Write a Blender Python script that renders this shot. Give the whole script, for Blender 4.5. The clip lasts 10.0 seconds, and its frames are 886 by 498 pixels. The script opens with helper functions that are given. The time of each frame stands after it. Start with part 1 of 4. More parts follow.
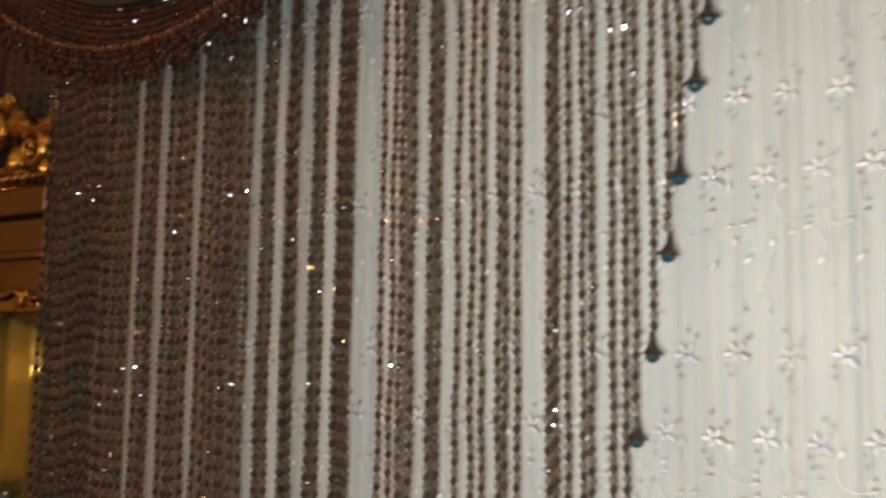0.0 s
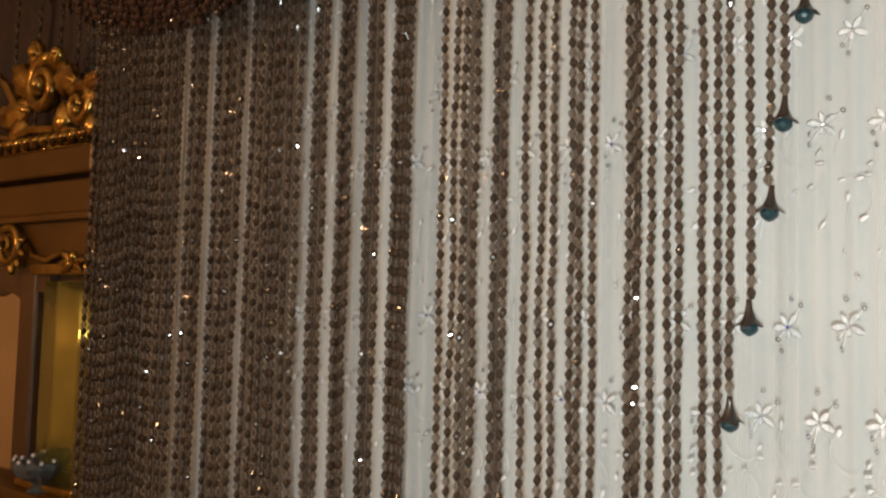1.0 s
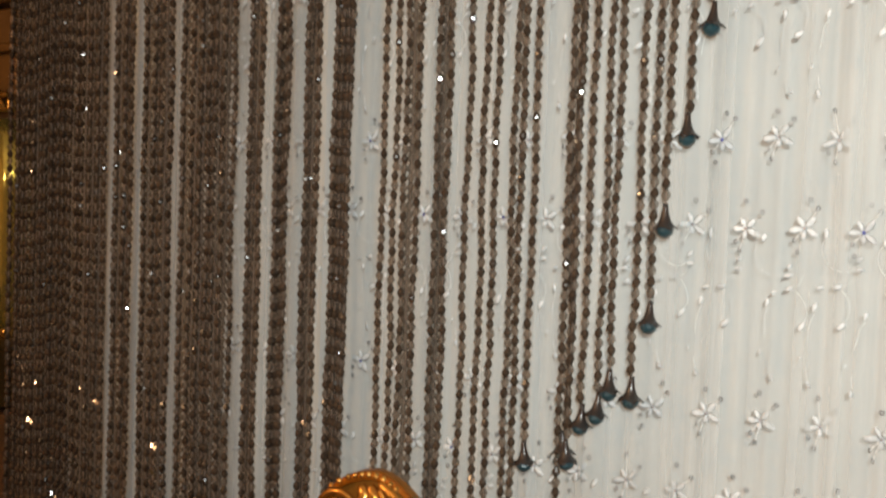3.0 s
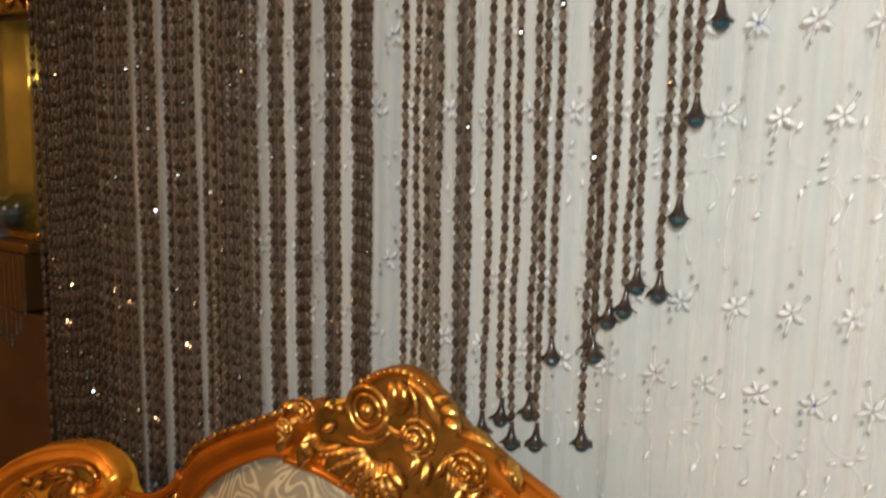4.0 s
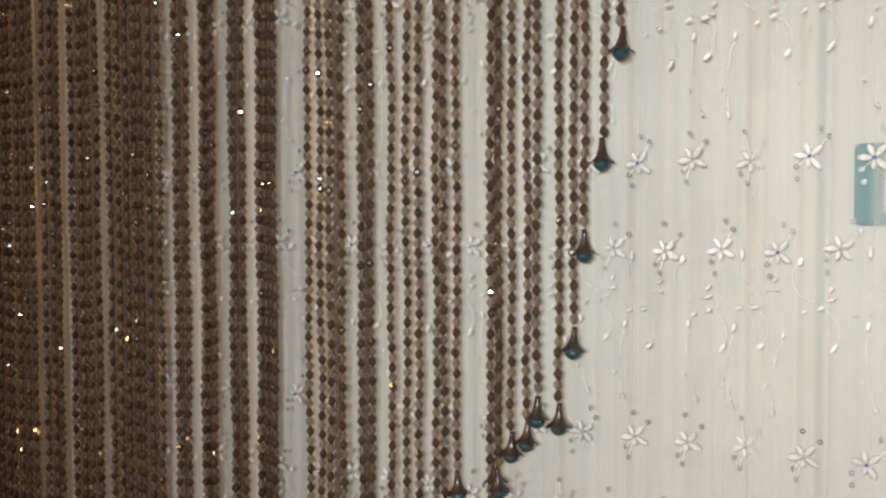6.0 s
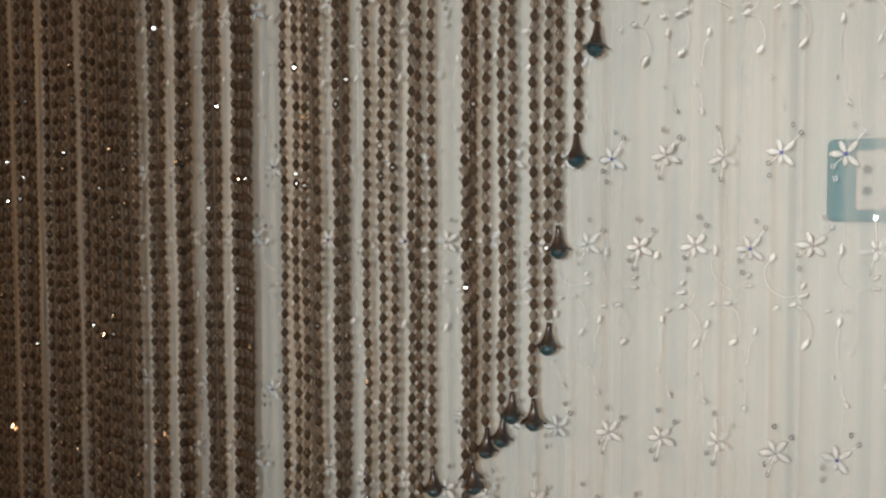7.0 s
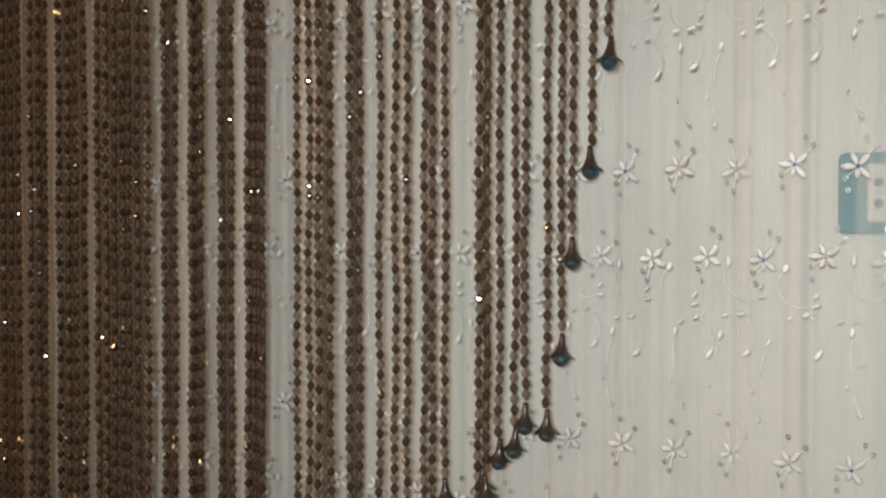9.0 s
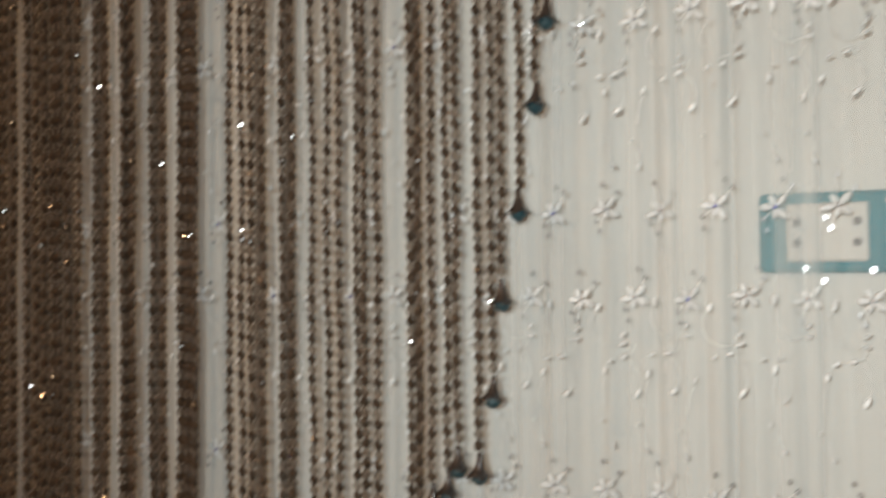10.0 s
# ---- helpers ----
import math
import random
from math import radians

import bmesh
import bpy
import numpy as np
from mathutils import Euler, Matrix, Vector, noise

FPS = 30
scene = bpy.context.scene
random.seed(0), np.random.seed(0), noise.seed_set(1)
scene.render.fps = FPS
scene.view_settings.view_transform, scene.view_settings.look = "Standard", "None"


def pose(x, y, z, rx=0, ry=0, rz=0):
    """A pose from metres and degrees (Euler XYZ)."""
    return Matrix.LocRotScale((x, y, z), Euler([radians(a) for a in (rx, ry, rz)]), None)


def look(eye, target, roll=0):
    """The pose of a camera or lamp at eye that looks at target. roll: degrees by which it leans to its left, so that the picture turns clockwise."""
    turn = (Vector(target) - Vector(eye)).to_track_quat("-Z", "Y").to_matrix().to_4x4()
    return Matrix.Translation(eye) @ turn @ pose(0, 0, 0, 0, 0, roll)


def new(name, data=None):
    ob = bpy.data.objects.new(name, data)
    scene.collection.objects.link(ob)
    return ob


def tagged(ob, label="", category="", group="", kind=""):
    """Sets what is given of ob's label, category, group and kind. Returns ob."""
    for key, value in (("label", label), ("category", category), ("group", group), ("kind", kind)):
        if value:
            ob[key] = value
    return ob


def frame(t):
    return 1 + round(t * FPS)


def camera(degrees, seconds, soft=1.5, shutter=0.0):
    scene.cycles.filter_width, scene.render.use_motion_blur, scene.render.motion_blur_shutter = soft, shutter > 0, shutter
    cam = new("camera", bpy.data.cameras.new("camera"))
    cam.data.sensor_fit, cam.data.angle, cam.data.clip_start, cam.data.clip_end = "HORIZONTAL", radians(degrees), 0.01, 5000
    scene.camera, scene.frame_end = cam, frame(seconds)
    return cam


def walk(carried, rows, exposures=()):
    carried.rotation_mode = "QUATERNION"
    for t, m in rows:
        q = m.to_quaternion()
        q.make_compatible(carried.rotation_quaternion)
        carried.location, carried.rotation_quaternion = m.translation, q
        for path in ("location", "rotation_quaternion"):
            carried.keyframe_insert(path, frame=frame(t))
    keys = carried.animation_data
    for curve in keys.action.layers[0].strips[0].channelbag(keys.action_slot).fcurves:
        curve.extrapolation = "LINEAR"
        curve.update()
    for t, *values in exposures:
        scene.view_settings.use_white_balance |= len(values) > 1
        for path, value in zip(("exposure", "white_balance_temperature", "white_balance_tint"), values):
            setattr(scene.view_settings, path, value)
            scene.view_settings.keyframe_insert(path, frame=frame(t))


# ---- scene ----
cam = camera(52.56, 10.0, soft=2.3, shutter=0.8)
ROWS = [
    (0.0, 0.3231, -1.0092, 1.3912, 31.82, 6.10, -0.81),
    (0.5, 0.2947, -0.9344, 1.4058, 35.63, 4.88, -1.67),
    (1.0, 0.2586, -0.9133, 1.3881, 35.75, 4.14, -1.45),
    (1.5, 0.2536, -0.9117, 1.3885, 35.04, 3.97, -0.68),
    (2.0, 0.2426, -0.9314, 1.3653, 33.87, 3.48, -0.82),
    (2.5, 0.2302, -0.9496, 1.3280, 31.43, -0.42, -1.85),
    (3.0, 0.2409, -0.9512, 1.2979, 30.32, -2.51, -2.09),
    (4.5, 0.2457, -0.9135, 1.2925, 33.48, -10.50, -0.37),
    (5.0, 0.2746, -0.8983, 1.3051, 33.21, -4.46, -1.25),
    (5.5, 0.2813, -0.9188, 1.3202, 29.52, -2.05, -0.02),
    (7.0, 0.3017, -0.9060, 1.3325, 27.96, -2.66, 0.18),
    (7.5, 0.2840, -0.9172, 1.3207, 28.42, -1.95, -1.62),
    (8.0, 0.2873, -0.9153, 1.3234, 28.39, -1.80, 0.46),
    (8.5, 0.2915, -0.9137, 1.3294, 27.98, -1.70, 0.37),
    (9.0, 0.2860, -0.9221, 1.3193, 27.64, -1.19, -0.10),
    (9.5, 0.2851, -0.9192, 1.3234, 26.97, -1.25, 0.01),
    (10.0, 0.3112, -0.9123, 1.3235, 24.78, 1.30, 0.52),
]
EXPOSURES = [(0.0, 0.05), (3.0, 0.13), (4.5, 0.15), (5.5, 0.18), (7.0, -0.2), (9.5, -0.22), (10.0, -0.2)]
walk(cam, [(t, pose(x, y, z, 90 + pitch, roll, yaw)) for t, x, y, z, yaw, pitch, roll in ROWS], EXPOSURES)

# ---- light ----
world = bpy.data.worlds.new("room_dusk")
world.use_nodes = True
world.node_tree.nodes["Background"].inputs[0].default_value = (1.0, 0.9, 0.78, 1)
world.node_tree.nodes["Background"].inputs[1].default_value = 0.02
scene.world = world


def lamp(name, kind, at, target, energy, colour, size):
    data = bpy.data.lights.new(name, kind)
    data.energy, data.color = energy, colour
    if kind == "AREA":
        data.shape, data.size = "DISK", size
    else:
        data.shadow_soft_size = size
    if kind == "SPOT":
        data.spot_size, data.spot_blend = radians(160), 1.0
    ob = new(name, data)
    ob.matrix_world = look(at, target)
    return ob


# the light on the filming device, and warm fill further back in the room
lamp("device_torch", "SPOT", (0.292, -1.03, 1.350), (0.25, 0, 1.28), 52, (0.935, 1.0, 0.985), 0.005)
# unseen warm lamps, added to brighten the left side and the gilding
WARM_FILLS = [(-0.5, -1.6, 2.05, 7.5, 0.69), (-1.55, -1.65, 1.80, 42.0, 0.58), (0.25, -2.0, 1.98, 1.5, 0.77)]
for *spot, watts, green in WARM_FILLS:
    lamp("warm_fill_lamp", "POINT", spot, (0, 0, 1), watts, (1.0, green, green * green * 0.84), 0.022)


# ---- materials ----
def material(name, base, rough=0.5, metal=0.0, vary=0.15, scale=30.0, bump=0.0, bump_scale=200.0, second=None, coat=0.0, spec=0.5, per_piece=0.0):
    """A principled surface whose colour wanders at two scales, with fine relief."""
    mat = bpy.data.materials.new(name)
    mat.use_nodes = True
    tree = mat.node_tree
    bsdf = tree.nodes["Principled BSDF"]
    link = tree.links.new
    coord = tree.nodes.new("ShaderNodeTexCoord")
    broad = tree.nodes.new("ShaderNodeTexNoise")
    broad.inputs["Scale"].default_value, broad.inputs["Detail"].default_value = scale, 5
    link(coord.outputs["Object"], broad.inputs["Vector"])
    ramp = tree.nodes.new("ShaderNodeValToRGB")
    low = second or tuple(c * (1 - vary) for c in base)
    high = base if second else tuple(min(1, c * (1 + vary)) for c in base)
    ramp.color_ramp.elements[0].position, ramp.color_ramp.elements[1].position = 0.32, 0.68
    ramp.color_ramp.elements[0].color, ramp.color_ramp.elements[1].color = (*low, 1), (*high, 1)
    link(broad.outputs["Fac"], ramp.inputs["Fac"])
    colour = ramp.outputs["Color"]
    if per_piece:
        info = tree.nodes.new("ShaderNodeObjectInfo")
        geo = tree.nodes.new("ShaderNodeNewGeometry")
        add = tree.nodes.new("ShaderNodeMath")
        add.operation = "ADD"
        link(info.outputs["Random"], add.inputs[0])
        link(geo.outputs["Random Per Island"], add.inputs[1])
        span = tree.nodes.new("ShaderNodeMapRange")
        span.inputs["From Max"].default_value = 2.0
        span.inputs["To Min"].default_value, span.inputs["To Max"].default_value = 1 - per_piece, 1 + per_piece
        link(add.outputs[0], span.inputs["Value"])
        hsv = tree.nodes.new("ShaderNodeHueSaturation")
        link(colour, hsv.inputs["Color"])
        link(span.outputs["Result"], hsv.inputs["Value"])
        colour = hsv.outputs["Color"]
    link(colour, bsdf.inputs["Base Color"])
    bsdf.inputs["Roughness"].default_value, bsdf.inputs["Metallic"].default_value = rough, metal
    bsdf.inputs["Coat Weight"].default_value = coat
    bsdf.inputs["Specular IOR Level"].default_value = spec
    if bump:
        fine = tree.nodes.new("ShaderNodeTexNoise")
        fine.inputs["Scale"].default_value, fine.inputs["Detail"].default_value = bump_scale, 4
        link(coord.outputs["Object"], fine.inputs["Vector"])
        relief = tree.nodes.new("ShaderNodeBump")
        relief.inputs["Strength"].default_value, relief.inputs["Distance"].default_value = bump, 0.002
        link(fine.outputs["Fac"], relief.inputs["Height"])
        link(relief.outputs["Normal"], bsdf.inputs["Normal"])
    return mat


def see_through(mat, share, tint=(1, 1, 1)):
    """Lets a share of the light straight through the surface."""
    tree = mat.node_tree
    out = tree.nodes["Material Output"]
    clear = tree.nodes.new("ShaderNodeBsdfTransparent")
    clear.inputs[0].default_value = (*tint, 1)
    mix = tree.nodes.new("ShaderNodeMixShader")
    mix.inputs[0].default_value = share
    tree.links.new(tree.nodes["Principled BSDF"].outputs[0], mix.inputs[1])
    tree.links.new(clear.outputs[0], mix.inputs[2])
    tree.links.new(mix.outputs[0], out.inputs["Surface"])
    return mat


WALL = material("cream_wall_paint", (0.56, 0.565, 0.54), 0.8, vary=0.05, scale=4, bump=0.2)
WARM_WALL = material("warm_wall_paint", (0.46, 0.31, 0.17), 0.8, vary=0.1, scale=3, bump=0.2)
CEILING = material("ceiling_paint", (0.75, 0.72, 0.66), 0.9, vary=0.04, scale=4)
FLOOR = material("brown_carpet", (0.16, 0.09, 0.06), 0.95, vary=0.3, scale=40, bump=0.6)
SHEER = see_through(material("white_voile", (0.615, 0.635, 0.615), 0.75, vary=0.05, scale=9, bump=0.25, bump_scale=900), 0.70)


def gathered(mat):
    """The gathers double the cloth in narrow upright streaks, where less light passes."""
    tree = mat.node_tree
    coord = tree.nodes.new("ShaderNodeTexCoord")
    stretch = tree.nodes.new("ShaderNodeMapping")
    stretch.inputs["Scale"].default_value = (40, 1, 0.30)
    tree.links.new(coord.outputs["Object"], stretch.inputs["Vector"])
    streak = tree.nodes.new("ShaderNodeTexNoise")
    streak.inputs["Scale"].default_value, streak.inputs["Detail"].default_value = 1.0, 2.5
    tree.links.new(stretch.outputs["Vector"], streak.inputs["Vector"])
    span = tree.nodes.new("ShaderNodeMapRange")
    span.inputs["From Min"].default_value, span.inputs["From Max"].default_value = 0.35, 0.68
    span.inputs["To Min"].default_value, span.inputs["To Max"].default_value = 0.54, 0.84
    tree.links.new(streak.outputs["Fac"], span.inputs["Value"])
    tree.links.new(span.outputs["Result"], tree.nodes["Mix Shader"].inputs[0])
    return mat


gathered(SHEER)
SATIN = see_through(material("white_satin_thread", (0.84, 0.86, 0.86), 0.28, vary=0.12, scale=260, bump=0.5, bump_scale=1500, per_piece=0.25), 0.32)
THREAD = material("pale_thread", (0.78, 0.77, 0.75), 0.5, vary=0.05, scale=100)
RHINE = material("rhinestone", (0.75, 0.76, 0.85), 0.14, metal=0.75, vary=0.2, scale=300)
# blue glints are put into the base colour of these stones
GLINT_RHINE = material("blue_glint_stone", (0.16, 0.18, 0.85), 0.05, metal=0.8, vary=0.2, scale=300)
SEQUIN = see_through(material("clear_sequin", (0.29, 0.29, 0.295), 0.14, metal=0.45, vary=0.3, scale=300, per_piece=0.5), 0.2)
DARK = material("smoky_brown_acrylic", (0.042, 0.029, 0.020), 0.12, vary=0.3, scale=60, spec=0.35, per_piece=0.4)
CLEAR = see_through(material("clear_grey_acrylic", (0.150, 0.124, 0.102), 0.09, vary=0.3, scale=90, spec=0.5, per_piece=0.4), 0.72, (0.80, 0.765, 0.73))
CORD = material("nylon_thread", (0.25, 0.2, 0.17), 0.4)
BELL = material("blackish_teal_acrylic", (0.024, 0.023, 0.022), 0.26, vary=0.3, scale=70, second=(0.034, 0.022, 0.017), spec=0.45)
HEART = material("teal_acrylic", (0.015, 0.042, 0.050), 0.32, vary=0.3, scale=80, spec=0.6)
GOLD = material("gilded_wood", (0.84, 0.49, 0.125), 0.24, metal=0.88, vary=0.2, scale=25, bump=0.25, bump_scale=160, second=(0.44, 0.19, 0.03))
RAIL = material("amber_gold_lacquer", (0.42, 0.120, 0.008), 0.20, metal=0.5, vary=0.2, scale=14, bump=0.15, bump_scale=120, coat=0.3)
# yellower lacquer, its colour raised too where lamp light falls off at the ears
EAR_RAIL = material("golden_lacquer_brightened", (0.84, 0.34, 0.03), 0.20, metal=0.5, vary=0.2, scale=14, bump=0.15, bump_scale=120, coat=0.3)
# amber darkened in colour for the shade between the crest carvings
SHADED_GROUND = material("amber_recess_shade", (0.22, 0.085, 0.010), 0.4, metal=0.35, vary=0.3, scale=30, bump=0.4, bump_scale=140)
PANEL_GOLD = material("flat_gold_paint", (0.78, 0.40, 0.042), 0.32, metal=0.25, vary=0.15, scale=12, bump=0.2)
OLD_GOLD = material("antique_gold_leaf", (0.34, 0.22, 0.052), 0.22, metal=0.85, vary=0.3, scale=30, bump=0.3, bump_scale=150, second=(0.13, 0.062, 0.012))
CORNICE = material("brown_gold_lacquered_wood", (0.070, 0.032, 0.005), 0.36, metal=0.3, vary=0.25, scale=10, bump=0.2)
DARK_WOOD = material("dark_brown_wood", (0.042, 0.020, 0.008), 0.4, vary=0.3, scale=14, bump=0.2, coat=0.2)
COLUMN = material("brushed_green_gold", (0.30, 0.30, 0.095), 0.16, metal=0.85, vary=0.12, scale=20, bump=0.1)
MIRROR = material("mirror_glass", (0.75, 0.70, 0.62), 0.03, metal=1.0, vary=0.03, scale=5)
CRYSTAL = see_through(material("blue_crystal_glass", (0.07, 0.10, 0.12), 0.06, vary=0.4, scale=40, spec=0.9), 0.35)
PELMET = material("black_velvet", (0.012, 0.009, 0.008), 0.9, vary=0.3, scale=50, bump=0.3)
AMBER = material("amber_bead", (0.17, 0.080, 0.040), 0.12, metal=0.5, vary=0.4, scale=90, spec=0.8, per_piece=0.4)
WINE = material("wine_brown_bead", (0.040, 0.019, 0.013), 0.14, vary=0.4, scale=90, spec=0.4, per_piece=0.4)
WINE_CLOTH = material("wine_brown_cloth", (0.024, 0.011, 0.007), 0.8, vary=0.3, scale=30, bump=0.4, bump_scale=500)
TURQUOISE = material("turquoise_plastic", (0.008, 0.17, 0.215), 0.75, vary=0.06, scale=30, spec=0.2)
WHITE_PLASTIC = material("white_plastic", (0.52, 0.51, 0.475), 0.6, vary=0.03, scale=30)
HOLE = material("socket_hole", (0.09, 0.085, 0.08), 0.6)


def brocade():
    mat = material("grey_cream_brocade", (0.40, 0.35, 0.28), 0.55, vary=0.1, scale=60, bump=0.35, bump_scale=900)
    tree = mat.node_tree
    link = tree.links.new
    coord = tree.nodes.new("ShaderNodeTexCoord")
    # scrolling leaves: the contour lines of a slow noise, broken by a slower one
    slow = tree.nodes.new("ShaderNodeTexNoise")
    slow.inputs["Scale"].default_value, slow.inputs["Detail"].default_value, slow.inputs["Distortion"].default_value = 15, 0.4, 0.9
    link(coord.outputs["Object"], slow.inputs["Vector"])
    curls = tree.nodes.new("ShaderNodeMath")
    curls.operation = "MULTIPLY"
    curls.inputs[1].default_value = 52
    link(slow.outputs["Fac"], curls.inputs[0])
    lines = tree.nodes.new("ShaderNodeMath")
    lines.operation = "SINE"
    link(curls.outputs[0], lines.inputs[0])
    gate = tree.nodes.new("ShaderNodeTexNoise")
    gate.inputs["Scale"].default_value, gate.inputs["Detail"].default_value = 11, 1
    link(coord.outputs["Object"], gate.inputs["Vector"])
    part_of = tree.nodes.new("ShaderNodeMapRange")
    part_of.inputs["From Min"].default_value, part_of.inputs["From Max"].default_value = 0.40, 0.52
    link(gate.outputs["Fac"], part_of.inputs["Value"])
    shown = tree.nodes.new("ShaderNodeMath")
    shown.operation = "MULTIPLY"
    link(lines.outputs[0], shown.inputs[0])
    link(part_of.outputs["Result"], shown.inputs[1])
    ramp = tree.nodes.new("ShaderNodeValToRGB")
    ramp.color_ramp.elements[0].position, ramp.color_ramp.elements[1].position = 0.05, 0.55
    ramp.color_ramp.elements[0].color, ramp.color_ramp.elements[1].color = (0.26, 0.235, 0.165, 1), (0.52, 0.465, 0.31, 1)
    link(shown.outputs[0], ramp.inputs["Fac"])
    link(ramp.outputs["Color"], tree.nodes["Principled BSDF"].inputs["Base Color"])
    return mat


BROCADE = brocade()


# ---- mesh tools ----
def mesh_of(bm, name, mat, smooth=False):
    data = bpy.data.meshes.new(name)
    bm.normal_update()
    bm.to_mesh(data)
    bm.free()
    for poly in data.polygons:
        poly.use_smooth = smooth
    data.materials.append(mat)
    return data


def part(name, bm, mat, parent=None, label="", smooth=False):
    """Links a bmesh as one mesh object, under a thing or a part."""
    ob = new(name, mesh_of(bm, name, mat, smooth))
    ob.parent = parent
    return tagged(ob, label)


def piece(name, data, parent, m):
    """One more object on shared mesh data."""
    ob = new(name, data)
    ob.parent = parent
    ob.matrix_basis = m
    return ob


def empty(name, at, label, category, group="", kind=""):
    ob = new(name)
    ob.location = at
    return tagged(ob, label, category, group, kind)


def box(bm, x0, x1, y0, y1, z0, z1, bevel=0.0):
    made = bmesh.ops.create_cube(bm, size=1, matrix=Matrix.LocRotScale(((x0 + x1) / 2, (y0 + y1) / 2, (z0 + z1) / 2), None, (x1 - x0, y1 - y0, z1 - z0)))
    if bevel:
        edges = list({e for v in made["verts"] for e in v.link_edges})
        bmesh.ops.bevel(bm, geom=edges, offset=bevel, segments=2, affect="EDGES", profile=0.5)
    return bm


def rings(bm, loops, closed=True, cap=True):
    """Skins a list of rings of points."""
    rows = [[bm.verts.new(p) for p in loop] for loop in loops]
    n = len(rows[0])
    for a, b in zip(rows, rows[1:]):
        for i in range(n if closed else n - 1):
            j = (i + 1) % n
            bm.faces.new((a[i], a[j], b[j], b[i]))
    if cap and closed:
        bm.faces.new(rows[0][::-1])
        bm.faces.new(rows[-1])
    return bm


def lathe(bm, profile, seg=10, at=(0, 0, 0), flute=0.0, lobes=5, flute_from=0.0):
    """Turns a profile of (radius, height) round a vertical axis; flute makes petal lobes below flute_from."""
    x, y, z = at
    loops = []
    for r, h in profile:
        f = flute if h <= flute_from else 0.0
        loops.append([(x + r * (1 + f * math.cos(lobes * a)) * math.cos(a), y + r * (1 + f * math.cos(lobes * a)) * math.sin(a), z + h - f * 0.4 * r * math.cos(lobes * a)) for a in (2 * math.pi * i / seg for i in range(seg))])
    return rings(bm, loops[::-1])


def tube(bm, points, radii, seg=8, flat=1.0):
    """A tube along a line of points; flat squeezes it along y."""
    pts = [Vector(p) for p in points]
    loops = []
    for i, p in enumerate(pts):
        way = (pts[min(i + 1, len(pts) - 1)] - pts[max(i - 1, 0)]).normalized()
        side = way.cross(Vector((0, 1, 0)))
        side = side.normalized() if side.length > 1e-4 else Vector((1, 0, 0))
        up = side.cross(way).normalized()
        r = radii[i] if isinstance(radii, (list, tuple)) else radii
        loops.append([p + side * (r * math.cos(a)) + up * (r * flat * math.sin(a)) for a in (2 * math.pi * k / seg for k in range(seg))])
    return rings(bm, loops)


def ball(bm, at, r, squash=1.0, seg=10):
    bmesh.ops.create_uvsphere(bm, u_segments=seg, v_segments=max(5, seg // 2 + 1), radius=r, matrix=Matrix.LocRotScale(at, None, (1, squash, 1)))
    return bm


def leaf(bm, base, tip, width, y, rise=0.006, curl=0.0, cols=9, rows=9, thick=0.003):
    """A carved leaf in an upright plane: ridged, lobed, with a raised rib, solid behind."""
    b, t = Vector(base), Vector(tip)
    way = t - b
    side = Vector((-way.y, way.x))
    front, back = [], []
    for i in range(rows):
        s = i / (rows - 1)
        w = 0.85 * width * (math.sin(math.pi * min(1, s * 0.92 + 0.06)) ** 0.7) * (1 + 0.16 * math.cos(s * 26))
        c = b + way * s + side * (curl * math.sin(math.pi * s))
        line, rear = [], []
        for k in range(cols):
            q = 2 * k / (cols - 1) - 1
            p = c + side.normalized() * (w * q * 0.5)
            h = rise * math.sin(math.pi * s) * (1 - q * q) + 0.16 * rise * math.cos(q * 9.4) + (0.002 if abs(q) < 0.1 else 0) + rise * 0.8 * s * s
            line.append((p.x, y - h, p.y))
            rear.append((p.x, y + thick - h * 0.35, p.y))
        front.append(line)
        back.append(rear)
    f = [[bm.verts.new(p) for p in line] for line in front]
    r = [[bm.verts.new(p) for p in line] for line in back]
    for i in range(rows - 1):
        for k in range(cols - 1):
            bm.faces.new((f[i][k], f[i][k + 1], f[i + 1][k + 1], f[i + 1][k]))
            bm.faces.new((r[i][k + 1], r[i][k], r[i + 1][k], r[i + 1][k + 1]))
        bm.faces.new((f[i][0], f[i + 1][0], r[i + 1][0], r[i][0]))
        bm.faces.new((f[i + 1][-1], f[i][-1], r[i][-1], r[i + 1][-1]))
    for k in range(cols - 1):
        bm.faces.new((f[0][k + 1], f[0][k], r[0][k], r[0][k + 1]))
        bm.faces.new((f[-1][k], f[-1][k + 1], r[-1][k + 1], r[-1][k]))
    return bm


def along(points, n):
    """n points at even steps on a smooth line through the given ones."""
    pts = [Vector(p) for p in points]
    out = []
    for i in range(n):
        f = i / (n - 1) * (len(pts) - 1)
        k = min(int(f), len(pts) - 2)
        s = f - k
        p0, p1, p2, p3 = pts[max(k - 1, 0)], pts[k], pts[k + 1], pts[min(k + 2, len(pts) - 1)]
        out.append(0.5 * (2 * p1 + (p2 - p0) * s + (2 * p0 - 5 * p1 + 4 * p2 - p3) * s * s + (3 * p1 - p0 - 3 * p2 + p3) * s ** 3))
    return out


